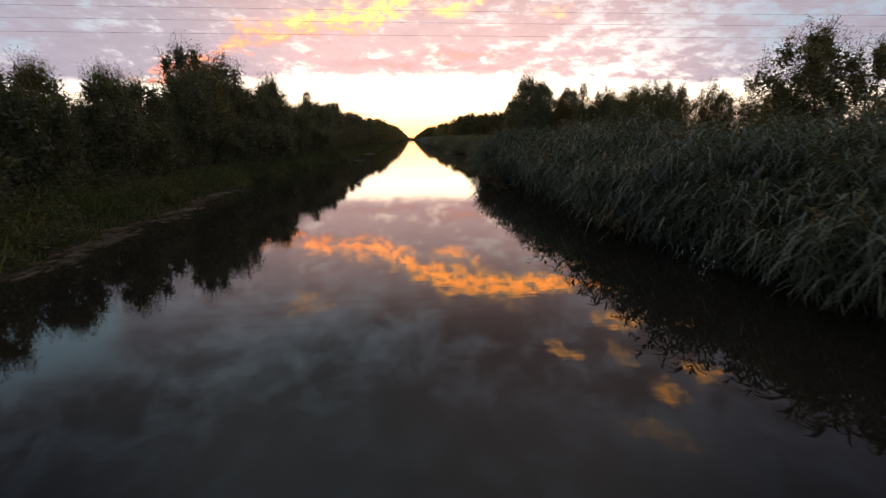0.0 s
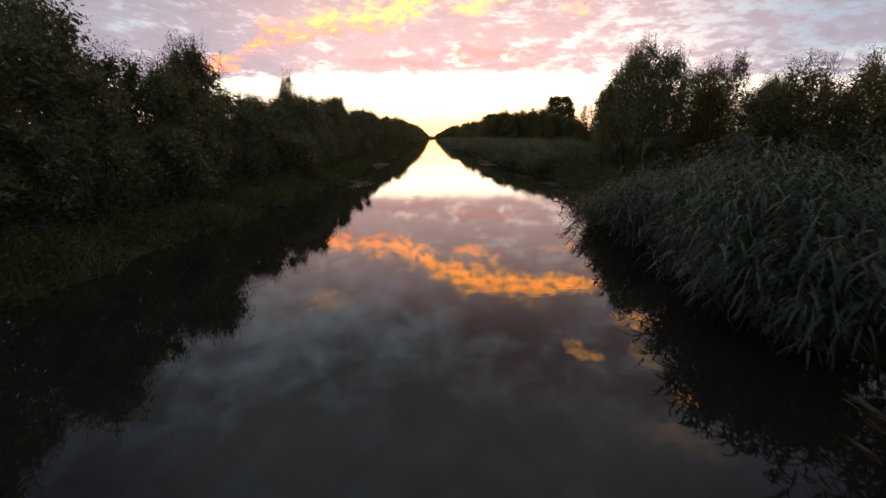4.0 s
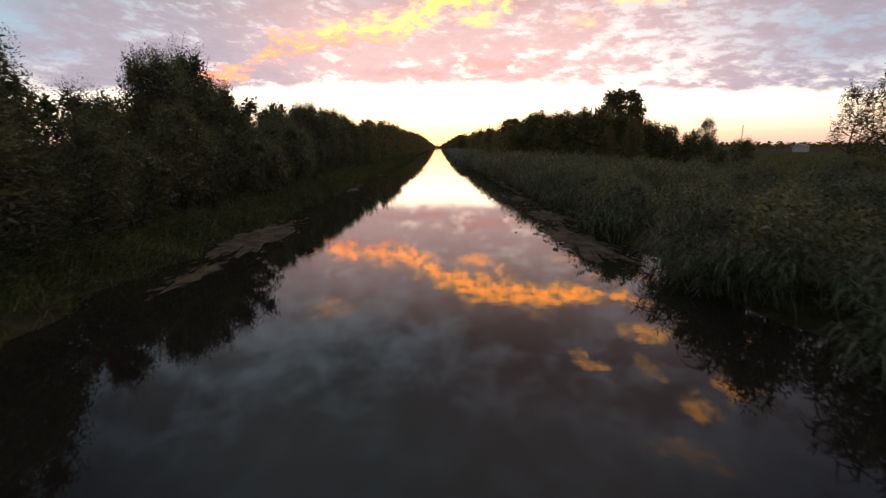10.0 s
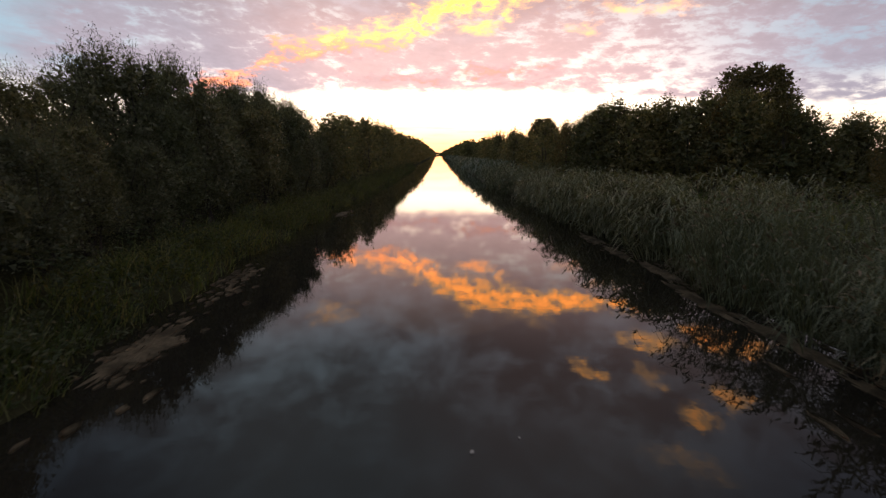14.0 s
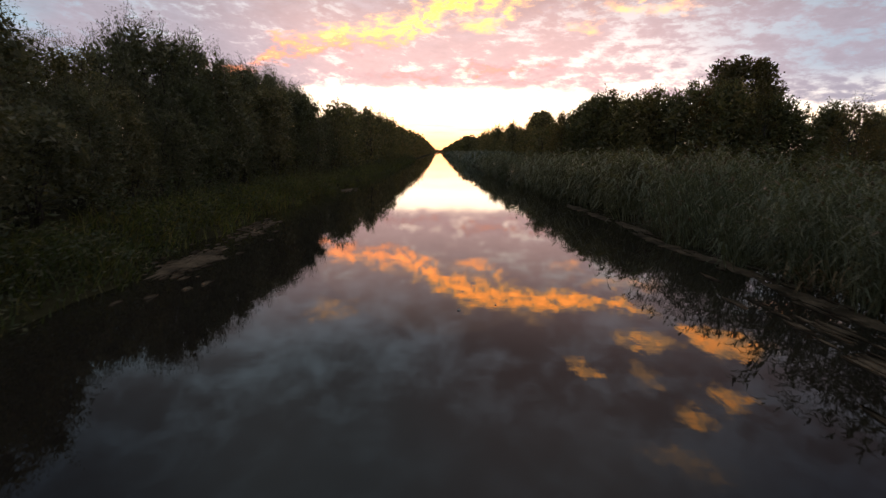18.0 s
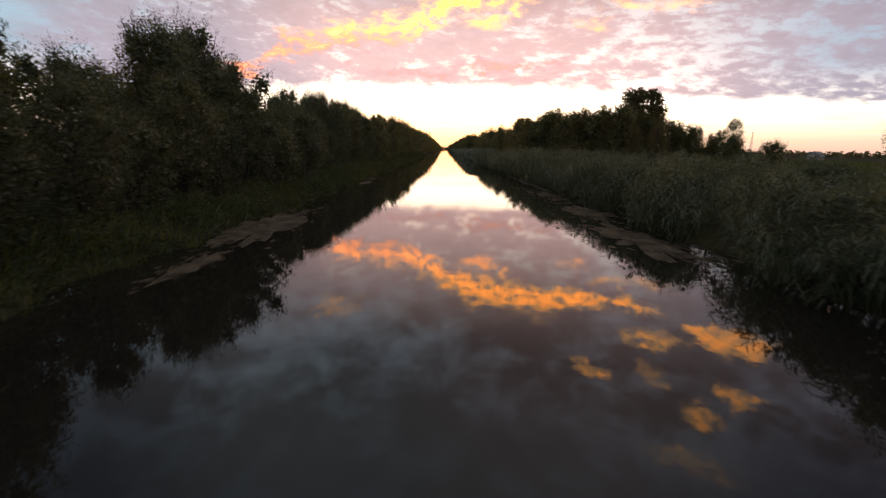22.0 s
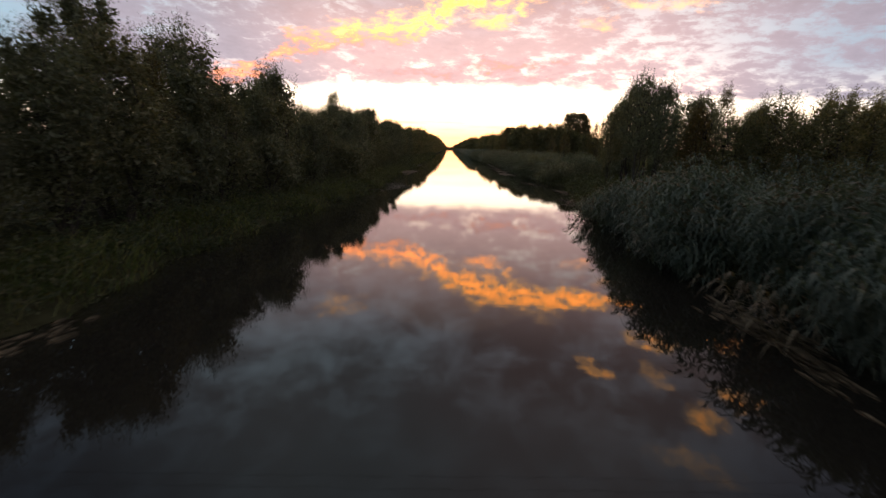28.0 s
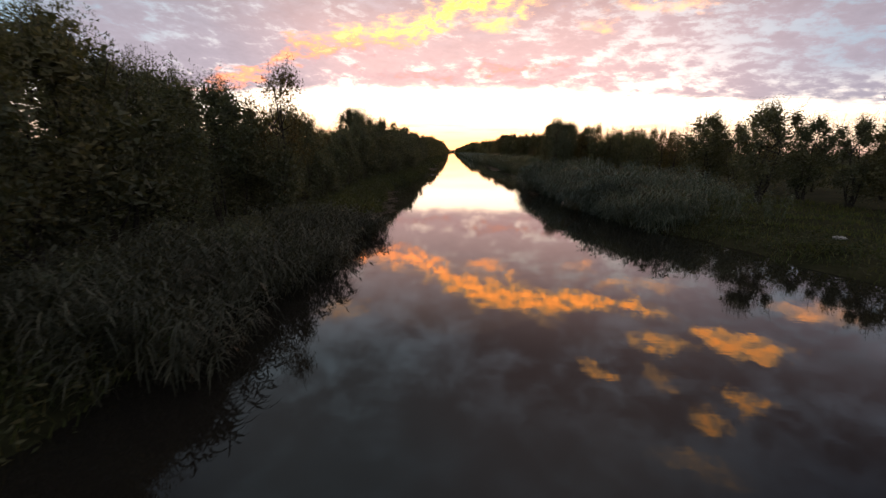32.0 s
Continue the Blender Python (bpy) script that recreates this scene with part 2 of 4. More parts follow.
    # high up the sky turns a little cooler
    col = k.mix(1.0, col, k.mix(k.step(el, 24.0, 44.0), (1.0, 1.0, 1.0), (0.88, 1.0, 1.05)), "MULTIPLY")
    # away from the dawn: lens vignetting put into the sky as darkening
    col = k.mix(1.0, col, k.mix(k.math("MULTIPLY", k.step(away, 20.0, 50.0), k.step(el, 12.0, 33.0)), (1.0, 1.0, 1.0), (0.31, 0.35, 0.42)), "MULTIPLY")
    # paler cloud overhead and behind, out of view, added to light the trees
    col = k.mix(k.step(k.math("MULTIPLY_ADD", k.step(y, 0.3, -0.5), 40.0, el), 46.0, 62.0), col, k.mix(k.step(veil, 0.38, 0.66), (0.285, 0.29, 0.325), (0.45, 0.465, 0.51)))
    # below the horizon: the dim land
    col = k.mix(k.step(el, -0.2, -2.0), col, (0.03, 0.03, 0.028))
    col = k.mix(1.0, col, (1.07, 1.0, 0.985), "MULTIPLY")
    bg = k.add("ShaderNodeBackground")
    k.put(bg.inputs[0], col)
    bg.inputs[1].default_value = 1.0
    out = k.add("ShaderNodeOutputWorld")
    k.put(out.inputs[0], bg.outputs[0])


make_world()
sun = new("sun", bpy.data.lights.new("sun", "SUN"))
sun.data.energy, sun.data.angle, sun.data.color = 0.02, radians(40), (1.0, 0.62, 0.32)
sun.matrix_world = look((0, 0, 60), (-60 * math.sin(radians(SUN_AZ)), -60 * math.cos(radians(SUN_AZ)), 60 - 60 * math.tan(radians(SUN_EL))))


# ---------------------------------------------------------------- materials
def material(name):
    m = bpy.data.materials.new(name)
    m.use_nodes = True
    k = Nodes(m.node_tree)
    out = k.add("ShaderNodeOutputMaterial")
    return m, k, out


def leaf_material(name, a, b, c, through_light=0.3, gloss=0.25):
    """Leaves: three greens mixed leaf by leaf and plant by plant, lit through from behind."""
    m, k, out = material(name)
    isle = k.add("ShaderNodeNewGeometry").outputs["Random Per Island"]
    plant = k.add("ShaderNodeObjectInfo").outputs["Random"]
    spot = k.noise(k.add("ShaderNodeTexCoord").outputs["Object"], 0.9, 3.0)
    col = k.ramp(isle, [(0.0, a), (0.55, b), (1.0, c)])
    col = k.mix(1.0, col, k.ramp(plant, [(0.0, (0.72, 0.78, 0.72)), (0.5, (1.0, 1.0, 1.0)), (1.0, (1.25, 1.12, 0.95))]), "MULTIPLY")
    col = k.mix(1.0, col, k.ramp(spot, [(0.3, 0.75), (0.7, 1.2)]), "MULTIPLY")
    p = k.add("ShaderNodeBsdfPrincipled")
    k.put(p.inputs["Base Color"], col)
    p.inputs["Roughness"].default_value = 0.55
    p.inputs["Specular IOR Level"].default_value = gloss
    t = k.add("ShaderNodeBsdfTranslucent")
    k.put(t.inputs[0], k.mix(1.0, col, (1.5, 1.35, 0.6), "MULTIPLY"))
    s = k.add("ShaderNodeMixShader")
    s.inputs[0].default_value = through_light
    k.put(s.inputs[1], p.outputs[0])
    k.put(s.inputs[2], t.outputs[0])
    k.put(out.inputs[0], s.outputs[0])
    return m


def rough_material(name, a, b, scale, rough=0.85, bump=0.3, fine=12.0, stretch=(1, 1, 1), distance=0.03, gloss=0.2):
    """A rough natural surface: two tones in large patches and fine grain, with relief."""
    m, k, out = material(name)
    tc = k.add("ShaderNodeTexCoord").outputs["Object"]
    mp = k.add("ShaderNodeMapping")
    mp.inputs["Scale"].default_value = stretch
    k.put(mp.inputs[0], tc)
    n1 = k.noise(mp.outputs[0], scale, 5.0)
    n2 = k.noise(mp.outputs[0], scale * fine, 4.0, 0.6)
    col = k.mix(k.step(n1, 0.35, 0.65), a, b)
    col = k.mix(1.0, col, k.ramp(n2, [(0.25, 0.6), (0.75, 1.35)]), "MULTIPLY")
    p = k.add("ShaderNodeBsdfPrincipled")
    k.put(p.inputs["Base Color"], col)
    p.inputs["Roughness"].default_value = rough
    p.inputs["Specular IOR Level"].default_value = gloss
    bp = k.add("ShaderNodeBump")
    bp.inputs["Strength"].default_value = bump
    bp.inputs["Distance"].default_value = distance
    k.put(bp.inputs["Height"], k.math("ADD", n1, k.math("MULTIPLY", n2, 0.5)))
    k.put(p.inputs["Normal"], bp.outputs[0])
    k.put(out.inputs[0], p.outputs[0])
    return m


def water_material():
    m, k, out = material("still_water")
    tc = k.add("ShaderNodeTexCoord").outputs["Object"]
    mp = k.add("ShaderNodeMapping")
    mp.inputs["Scale"].default_value = (1.0, 0.45, 1.0)
    k.put(mp.inputs[0], tc)
    swell = k.noise(mp.outputs[0], 0.55, 2.0, 0.4)
    ripple = k.noise(mp.outputs[0], 4.0, 3.0, 0.5)
    mp2 = k.add("ShaderNodeMapping")
    mp2.inputs["Scale"].default_value = (0.35, 1.6, 1.0)
    k.put(mp2.inputs[0], tc)
    wavelet = k.noise(mp2.outputs[0], 7.0, 2.0, 0.5)
    patch = k.step(k.noise(tc, 0.09, 2.0), 0.42, 0.66)
    p = k.add("ShaderNodeBsdfPrincipled")
    k.put(p.inputs["Base Color"], k.mix(k.noise(tc, 0.2, 3.0), (0.0115, 0.0108, 0.0095), (0.017, 0.0155, 0.0125)))
    p.inputs["Roughness"].default_value = 0.016
    p.inputs["IOR"].default_value = 1.5
    p.inputs["Specular Tint"].default_value = (1.0, 0.97, 0.94, 1.0)
    bp = k.add("ShaderNodeBump")
    bp.inputs["Strength"].default_value = 1.0
    bp.inputs["Distance"].default_value = 0.01
    h = k.math("ADD", k.math("MULTIPLY", swell, 0.35), k.math("MULTIPLY", k.math("MULTIPLY", ripple, 0.11), k.math("MULTIPLY_ADD", patch, 0.7, 0.3)))
    k.put(bp.inputs["Height"], k.math("MULTIPLY_ADD", wavelet, 0.03, h))
    k.put(p.inputs["Normal"], bp.outputs[0])
    k.put(out.inputs[0], p.outputs[0])
    return m


WILLOW = leaf_material("willow_leaf", (0.074, 0.084, 0.048), (0.124, 0.136, 0.084), (0.195, 0.198, 0.132), 0.32)
POPLAR = leaf_material("poplar_leaf", (0.056, 0.054, 0.026), (0.100, 0.086, 0.040), (0.17, 0.122, 0.055), 0.48)
OAK = leaf_material("oak_leaf", (0.055, 0.056, 0.026), (0.090, 0.084, 0.040), (0.13, 0.11, 0.055), 0.35)
PALE = leaf_material("pale_willow_leaf", (0.085, 0.092, 0.050), (0.140, 0.142, 0.080), (0.22, 0.20, 0.118), 0.45)
SCRUB = leaf_material("scrub_reed_leaf", (0.096, 0.115, 0.080), (0.155, 0.178, 0.124), (0.24, 0.25, 0.178), 0.28, 0.25)
REED = leaf_material("reed_leaf", (0.070, 0.105, 0.092), (0.110, 0.150, 0.132), (0.19, 0.22, 0.18), 0.28, 0.4)
GRASS = leaf_material("bank_grass", (0.058, 0.086, 0.030), (0.098, 0.132, 0.046), (0.18, 0.17, 0.08), 0.35)
HERB = leaf_material("bank_herb", (0.034, 0.048, 0.023), (0.058, 0.074, 0.036), (0.105, 0.105, 0.058), 0.3)
PLUME = leaf_material("reed_plume", (0.10, 0.085, 0.06), (0.15, 0.12, 0.085), (0.20, 0.17, 0.12), 0.2)
# darker and duller than REED, for the reed clump on the left
DULL_REED = leaf_material("dull_reed_leaf", (0.034, 0.044, 0.034), (0.056, 0.069, 0.055), (0.098, 0.108, 0.084), 0.22, 0.25)
DEAD = leaf_material("dry_reed", (0.075, 0.062, 0.040), (0.12, 0.10, 0.064), (0.18, 0.15, 0.10), 0.2)
BARK = rough_material("bark", (0.034, 0.028, 0.023), (0.075, 0.064, 0.053), 2.0, 0.9, 0.6, 9.0, (3, 3, 0.7))
SOIL = rough_material("grassy_soil", (0.026, 0.028, 0.014), (0.050, 0.048, 0.025), 0.35, 1.0, 0.8, 14.0, gloss=0.02)
ALGAE = rough_material("dried_algae", (0.044, 0.037, 0.024), (0.125, 0.102, 0.068), 1.6, 0.9, 0.9, 9.0, gloss=0.1)
LILY = rough_material("floating_leaf", (0.042, 0.044, 0.025), (0.095, 0.085, 0.055), 3.0, 0.6, 0.3, 5.0)
WIRE = rough_material("wire", (0.05, 0.05, 0.052), (0.08, 0.08, 0.08), 4.0, 0.6, 0.1)
STONE = rough_material("pale_stone", (0.33, 0.32, 0.30), (0.46, 0.45, 0.42), 3.0, 0.85, 0.5)
STEEL = rough_material("galvanised_steel", (0.20, 0.20, 0.21), (0.28, 0.28, 0.29), 1.0, 0.6, 0.1)
WATER = water_material()


# ---------------------------------------------------------------- mesh helpers
def quad_mesh(name, verts, quads, mat, smooth=False):
    verts = np.asarray(verts, dtype=np.float32).reshape(-1, 3)
    quads = np.asarray(quads, dtype=np.int32)
    sides = quads.shape[-1]
    me = bpy.data.meshes.new(name)
    me.vertices.add(len(verts))
    me.vertices.foreach_set("co", verts.ravel())
    me.loops.add(quads.size)
    me.loops.foreach_set("vertex_index", quads.ravel())
    me.polygons.add(len(quads))
    me.polygons.foreach_set("loop_start", np.arange(0, quads.size, sides, dtype=np.int32))
    if smooth:
        me.polygons.foreach_set("use_smooth", np.ones(len(quads), dtype=bool))
    me.update(calc_edges=True)
    me.materials.append(mat)
    return me


def bm_mesh(name, bm, mat, smooth=False):
    me = bpy.data.meshes.new(name)
    bm.to_mesh(me)
    bm.free()
    for p in me.polygons:
        p.use_smooth = smooth
    me.materials.append(mat)
    return me


def part(name, me, parent, label=""):
    ob = new(name, me)
    ob.parent = parent
    return tagged(ob, label)


def unit(v):
    return v / np.maximum(np.linalg.norm(v, axis=-1, keepdims=True), 1e-6)


def gather(pieces):
    """Joins (verts, quads) pairs."""
    vs, qs, n = [], [], 0
    for v, q in pieces:
        if len(v):
            vs.append(v)
            qs.append(q + n)
            n += len(v)
    return np.concatenate(vs), np.concatenate(qs)


def tube(points, radii, sides=5):
    """A tapered tube along points, closed at neither end."""
    p = np.asarray(points, float)
    t = unit(np.gradient(p, axis=0))
    a = unit(np.cross(t, [0.31, 0.95, 0.07]))
    b = np.cross(t, a)
    ang = np.arange(sides) * 2 * np.pi / sides
    r = np.asarray(radii, float)[:, None, None]
    v = p[:, None] + r * (np.cos(ang)[None, :, None] * a[:, None] + np.sin(ang)[None, :, None] * b[:, None])
    n = len(p)
    i, j = np.meshgrid(np.arange(n - 1), np.arange(sides), indexing="ij")
    j2 = (j + 1) % sides
    q = np.stack([i * sides + j, i * sides + j2, (i + 1) * sides + j2, (i + 1) * sides + j], -1).reshape(-1, 4)
    return v.reshape(-1, 3), q


def leaf_quads(base, along, length, width, rng):
    """One pointed, slightly folded leaf a row."""
    n = len(base)
    along = unit(along)
    side = unit(np.cross(along, unit(rng.normal(size=(n, 3)))))
    up = np.cross(side, along)
    L = (length * rng.uniform(0.65, 1.25, n))[:, None]
    W = (width * rng.uniform(0.7, 1.2, n))[:, None]
    mid = base + along * L * 0.45 + up * W * 0.25
    v = np.stack([base, mid - side * W / 2, base + along * L, mid + side * W / 2], 1).reshape(-1, 3)
    return v, np.arange(4 * n).reshape(-1, 4)


def blades(base, along, length, width, rng):
    """One small three-cornered leaf a row."""
    n = len(base)
    along = unit(along)
    side = unit(np.cross(along, unit(rng.normal(size=(n, 3)))))
    L = (length * rng.uniform(0.65, 1.3, n))[:, None]
    W = (width * rng.uniform(0.7, 1.25, n))[:, None]
    skew = rng.uniform(0.15, 0.5, n)[:, None]
    v = np.stack([base - side * W * 0.35, base + along * L * skew + side * W * 0.65, base + along * L], 1).reshape(-1, 3)
    return v, np.arange(3 * n).reshape(-1, 3)


def ribbons(root, lead, bend, length, width, steps, side=None):
    """One tapering arched strip a row: from root along lead, bending by bend."""
    n = len(root)
    lead = unit(lead)
    if side is None:
        side = unit(np.cross(lead, [0.1, 0.2, 1.0]))
    u = np.linspace(0, 1, steps + 1)
    L, W = length[:, None, None], width[:, None, None]
    spine = root[:, None] + L * (u[None, :, None] * lead[:, None] + (u ** 2)[None, :, None] * bend[:, None])
    taper = (1 - 0.93 * u ** 1.5)[None, :, None]
    v = np.stack([spine - side[:, None] * W / 2 * taper, spine + side[:, None] * W / 2 * taper], 2)
    k = steps + 1
    i, s = np.meshgrid(np.arange(n), np.arange(steps), indexing="ij")
    o = i * k * 2 + s * 2
    q = np.stack([o, o + 1, o + 3, o + 2], -1).reshape(-1, 4)
    return v.reshape(-1, 3), q


def curve_at(table, y):
    return np.interp(y, [a for a, _ in table], [b for _, b in table])


# ---------------------------------------------------------------- the canal's banks
LEFT_EDGE = [(-400, -9), (-30, -9.0), (-12, -8.6), (0, -7.7), (11, -7.4), (19, -8.3), (30, -8.3), (38, -7.3), (44, -6.7), (52, -6.3), (62, -6.6), (72, -6.6), (82, -6.0), (91, -5.6),
             (100, -6.3), (116, -6.0), (137, -5.2), (220, -3.6), (400, 0.2), (3000, 41)]
RIGHT_EDGE = [(-400, 10), (-30, 9.8), (-6, 9.0), (0, 7.5), (5, 6.0), (9, 5.8), (14, 5.8), (21, 5.8), (25, 5.5), (28, 5.4), (33, 6.1), (37, 6.7), (40, 7.0), (44, 7.2), (47, 8.3), (51, 8.9), (54, 9.4), (60, 9.0), (67, 8.3),
              (75, 8.4), (81, 9.1), (88, 8.9), (98, 9.0), (106, 9.1), (114, 8.8), (125, 8.4), (150, 8.1), (220, 9.2), (400, 12.2), (3000, 54)]


def left_edge(y):
    return curve_at(LEFT_EDGE, y) + 0.22 * np.sin(y * 0.9) + 0.14 * np.sin(y * 2.3 + 1)


def right_edge(y):
    return curve_at(RIGHT_EDGE, y) + 0.22 * np.sin(y * 0.8 + 2) + 0.14 * np.sin(y * 2.1)


def bank_height(d, x, y):
    """Height of the land d metres from the water's edge."""
    rise = np.interp(d, [-4, -0.6, 0, 0.5, 1.5, 4, 9, 40], [-1.3, -0.5, -0.06, 0.14, 0.30, 0.48, 0.62, 0.7])
    rough_ = 0.06 * np.sin(x * 1.7 + y * 0.9) + 0.05 * np.sin(x * 0.6 - y * 1.3 + 2)
    return rise + rough_ * np.clip(d, 0, 1)


def land_z(x, y):
    le, re = left_edge(y), right_edge(y)
    return bank_height(np.maximum(le - x, x - re), x, y)


def build_ground():
    ys = np.concatenate([[-400, -200, -100, -60], np.arange(-40, 170, 0.8), np.arange(170, 420, 8), [450, 520, 620, 760, 950, 1200, 1600, 2200, 3000]])
    offs = np.array([2600, 900, 350, 150, 80, 45, 28, 18, 12, 9, 7, 5.5, 4.2, 3.2, 2.4, 1.7, 1.2, 0.8, 0.5, 0.25, 0, -0.3, -0.7, -2, -4])
    rows = []
    for y in ys:
        le, re = left_edge(y), right_edge(y)
        xs = np.concatenate([le - offs, (re + offs)[::-1]])
        ds = np.concatenate([offs, offs[::-1]])
        rows.append(np.stack([xs, np.full_like(xs, y), bank_height(ds, xs, y)], -1))
    v = np.array(rows)
    n, m = v.shape[:2]
    i, j = np.meshgrid(np.arange(n - 1), np.arange(m - 1), indexing="ij")
    q = np.stack([i * m + j, i * m + j + 1, (i + 1) * m + j + 1, (i + 1) * m + j], -1).reshape(-1, 4)
    ob = new("ground", quad_mesh("ground", v.reshape(-1, 3), q, SOIL, True))
    tagged(ob, "dark grassy soil of the low canal banks and meadow", "ground", kind="structure")
    xs, ys = np.linspace(-40, 60, 6), np.linspace(-390, 2990, 40)
    v = np.array([[x, y, 0.0] for y in ys for x in xs])
    m = len(xs)
    q = [[a * m + b, a * m + b + 1, (a + 1) * m + b + 1, (a + 1) * m + b] for a in range(len(ys) - 1) for b in range(m - 1)]
    ob = new("water", quad_mesh("water", v, q, WATER, True))
    tagged(ob, "still dark canal water mirroring the dawn clouds", "water", kind="structure")


build_ground()


# ---------------------------------------------------------------- trees
BUSHY = ([0, 0.12, 0.35, 0.6, 0.8, 1.0], [0.85, 1.0, 1.0, 0.85, 0.6, 0.2])
MOUND = ([0, 0.15, 0.4, 0.65, 0.85, 1.0], [0.3, 0.6, 1.0, 0.98, 0.75, 0.3])
SLIM = ([0, 0.15, 0.4, 0.7, 1.0], [0.5, 0.85, 1.0, 0.65, 0.12])
OPEN = ([0, 0.25, 0.5, 0.75, 1.0], [0.3, 0.7, 1.0, 0.95, 0.35])
DOME = ([0, 0.2, 0.45, 0.7, 0.88, 1.0], [0.5, 0.9, 1.0, 0.95, 0.7, 0.35])


def grow(seed, H, R, lobes, size, leaves, leaf, profile, leaf_mat, stems=4, base=0.06, tall=1.25, shoots=0.08, bark_r=0.011, sides=6, hollow=0.5, core=110, heart=(0.26, 0.17)):
    """A tree as wood, crown and height. The crown is a heap of leafy lobes inside the profile (radius by height), the largest low
    down; limbs run from the stems to each lobe, and thin leafy shoots stand out of its top."""
    rng = np.random.default_rng(seed)
    wood, paths, trunks = [], [], []
    for s in range(stems):
        a = rng.uniform(0, 2 * np.pi)
        out = R * (0.1 if s == 0 else rng.uniform(0.2, 0.55))
        top = H * (0.86 if s == 0 else rng.uniform(0.55, 0.8))
        u = np.linspace(0, 1, 7)
        bow = rng.normal(0, 0.03 * H, 2)
        p = np.stack([np.cos(a) * (0.06 * s + out * u ** 1.4) + bow[0] * np.sin(np.pi * u), np.sin(a) * (0.06 * s + out * u ** 1.4) + bow[1] * np.sin(np.pi * u), top * u - 0.15], -1)
        p[1:-1, :2] += rng.normal(0, 0.012 * H, (5, 2))
        stem = tube(p, bark_r * H * (1.25 if s == 0 else 0.8) * (1.25 - 1.15 * u ** 0.8) * np.where(u == 0, 1.35, 1), sides)
        trunks.append(quad_mesh("trunk" if s == 0 else "stem", *stem, BARK, True))
        paths.append(p)
    pts, dirs, inner, tips, tip_dirs = [], [], [], [], []
    for b in range(lobes):
        u = 1.0 if b == 0 else base + (1 - base) * (b / lobes) ** 0.9 * rng.uniform(0.9, 1.0)
        r = size * (1.12 - 0.5 * u) * rng.uniform(0.75, 1.25)
        a = b * 2.4 + rng.uniform(-0.5, 0.5)
        rise = tall * (1.3 if profile in (BUSHY, MOUND) and u > 0.78 else 1.0)
        r *= (tall / rise) ** 0.5
        z = max(min(H * u, H - r * rise), r * 0.7)
        away = max(R * np.interp(u, *profile) - r * 0.7, 0) * rng.uniform(0.35, 1.0) ** 0.6
        c = np.array([np.cos(a) * away, np.sin(a) * away, z])
        st = paths[0 if b == 0 else rng.integers(stems)]
        f = min(max((z - 0.3 * away - 0.3) / st[-1][2], 0.05), 0.98) * 6
        s0 = st[int(f)] + (st[int(f) + 1] - st[int(f)]) * (f - int(f))
        w = np.linspace(0, 1, 4)
        q = s0 + np.outer(w, c - s0) + np.outer(np.sin(np.pi * w) * 0.1 * away, [0, 0, -1.0])
        wood.append(tube(q, 0.0045 * H * (1.15 - w) + 0.004, 3))
        n = int(leaves * (r / size) ** 2)
        d = unit(rng.normal(size=(n, 3)) + [0, 0, 0.25])
        rr = r * (hollow + (1.05 - hollow) * rng.beta(2.4, 1.3, n)) * (1 + 0.16 * np.sin(5 * d[:, 0] + b) * np.sin(4 * d[:, 2] + 2 * b))
        pts.append(c + d * rr[:, None] * [1, 1, rise])
        dirs.append(d * 0.7 + rng.normal(0, 0.5, (n, 3)) + [0, 0, 0.4])
        if core:
            inner.append(c + unit(rng.normal(size=(core, 3))) * (r * rng.uniform(0.1, 0.72, core))[:, None] * [1, 1, rise])
        m = int(shoots * 10 * (0.5 + u) + rng.uniform(0, 1))
        if m:
            d = unit(rng.normal(size=(m, 3)) * [0.8, 0.8, 0.3] + [0, 0, 1.0])
            root = c + d * r * 0.6 * [1, 1, rise]
            up = unit(d * 0.35 + [0.06, 0, 0.9] + rng.normal(0, 0.13, (m, 3)))
            ln = (r * 0.35 + rng.uniform(0.35, 1.0, m)) * (H / 7) ** 0.5
            t = rng.beta(1.1, 1.5, (m, 32))
            fan = rng.normal(0, 1, (m, 32, 3)) * (0.04 + 0.2 * (1 - t) * t ** 0.3)[..., None]
            tips.append((root[:, None] + up[:, None] * (t * ln[:, None])[..., None] + fan).reshape(-1, 3))
            tip_dirs.append(np.repeat(up, 32, 0) * 0.8 + rng.normal(0, 0.45, (m * 32, 3)))
            stalk = root[:, None] + up[:, None] * (np.array([0, 0.95])[None, :] * ln[:, None])[..., None]
            wood += [tube(q, [0.012, 0.004], 3) for q in stalk[:2]]
    pts, dirs = np.concatenate(pts), np.concatenate(dirs)
    ok = pts[:, 2] > 0.1
    crown = [blades(pts[ok], dirs[ok], leaf[0], leaf[1], rng)]
    if tips:
        crown.append(blades(np.concatenate(tips), np.concatenate(tip_dirs), leaf[0] * 0.72, leaf[1] * 0.72, rng))
    if core:
        inner = np.concatenate(inner)
        inner = inner[inner[:, 2] > 0.4]
        crown.append(blades(inner, rng.normal(size=inner.shape), heart[0], heart[1], rng))
    crown = gather(crown)
    return trunks, quad_mesh("branchwork", *gather(wood), BARK, True), quad_mesh("crown", *crown, leaf_mat), float(np.percentile(crown[0][:, 2], 99.3))


KINDS = {}


def tree_kind(key, name, label, category, count, seed, **kw):
    KINDS[key] = (name, label, category, [grow(seed + i, **kw) for i in range(count)])


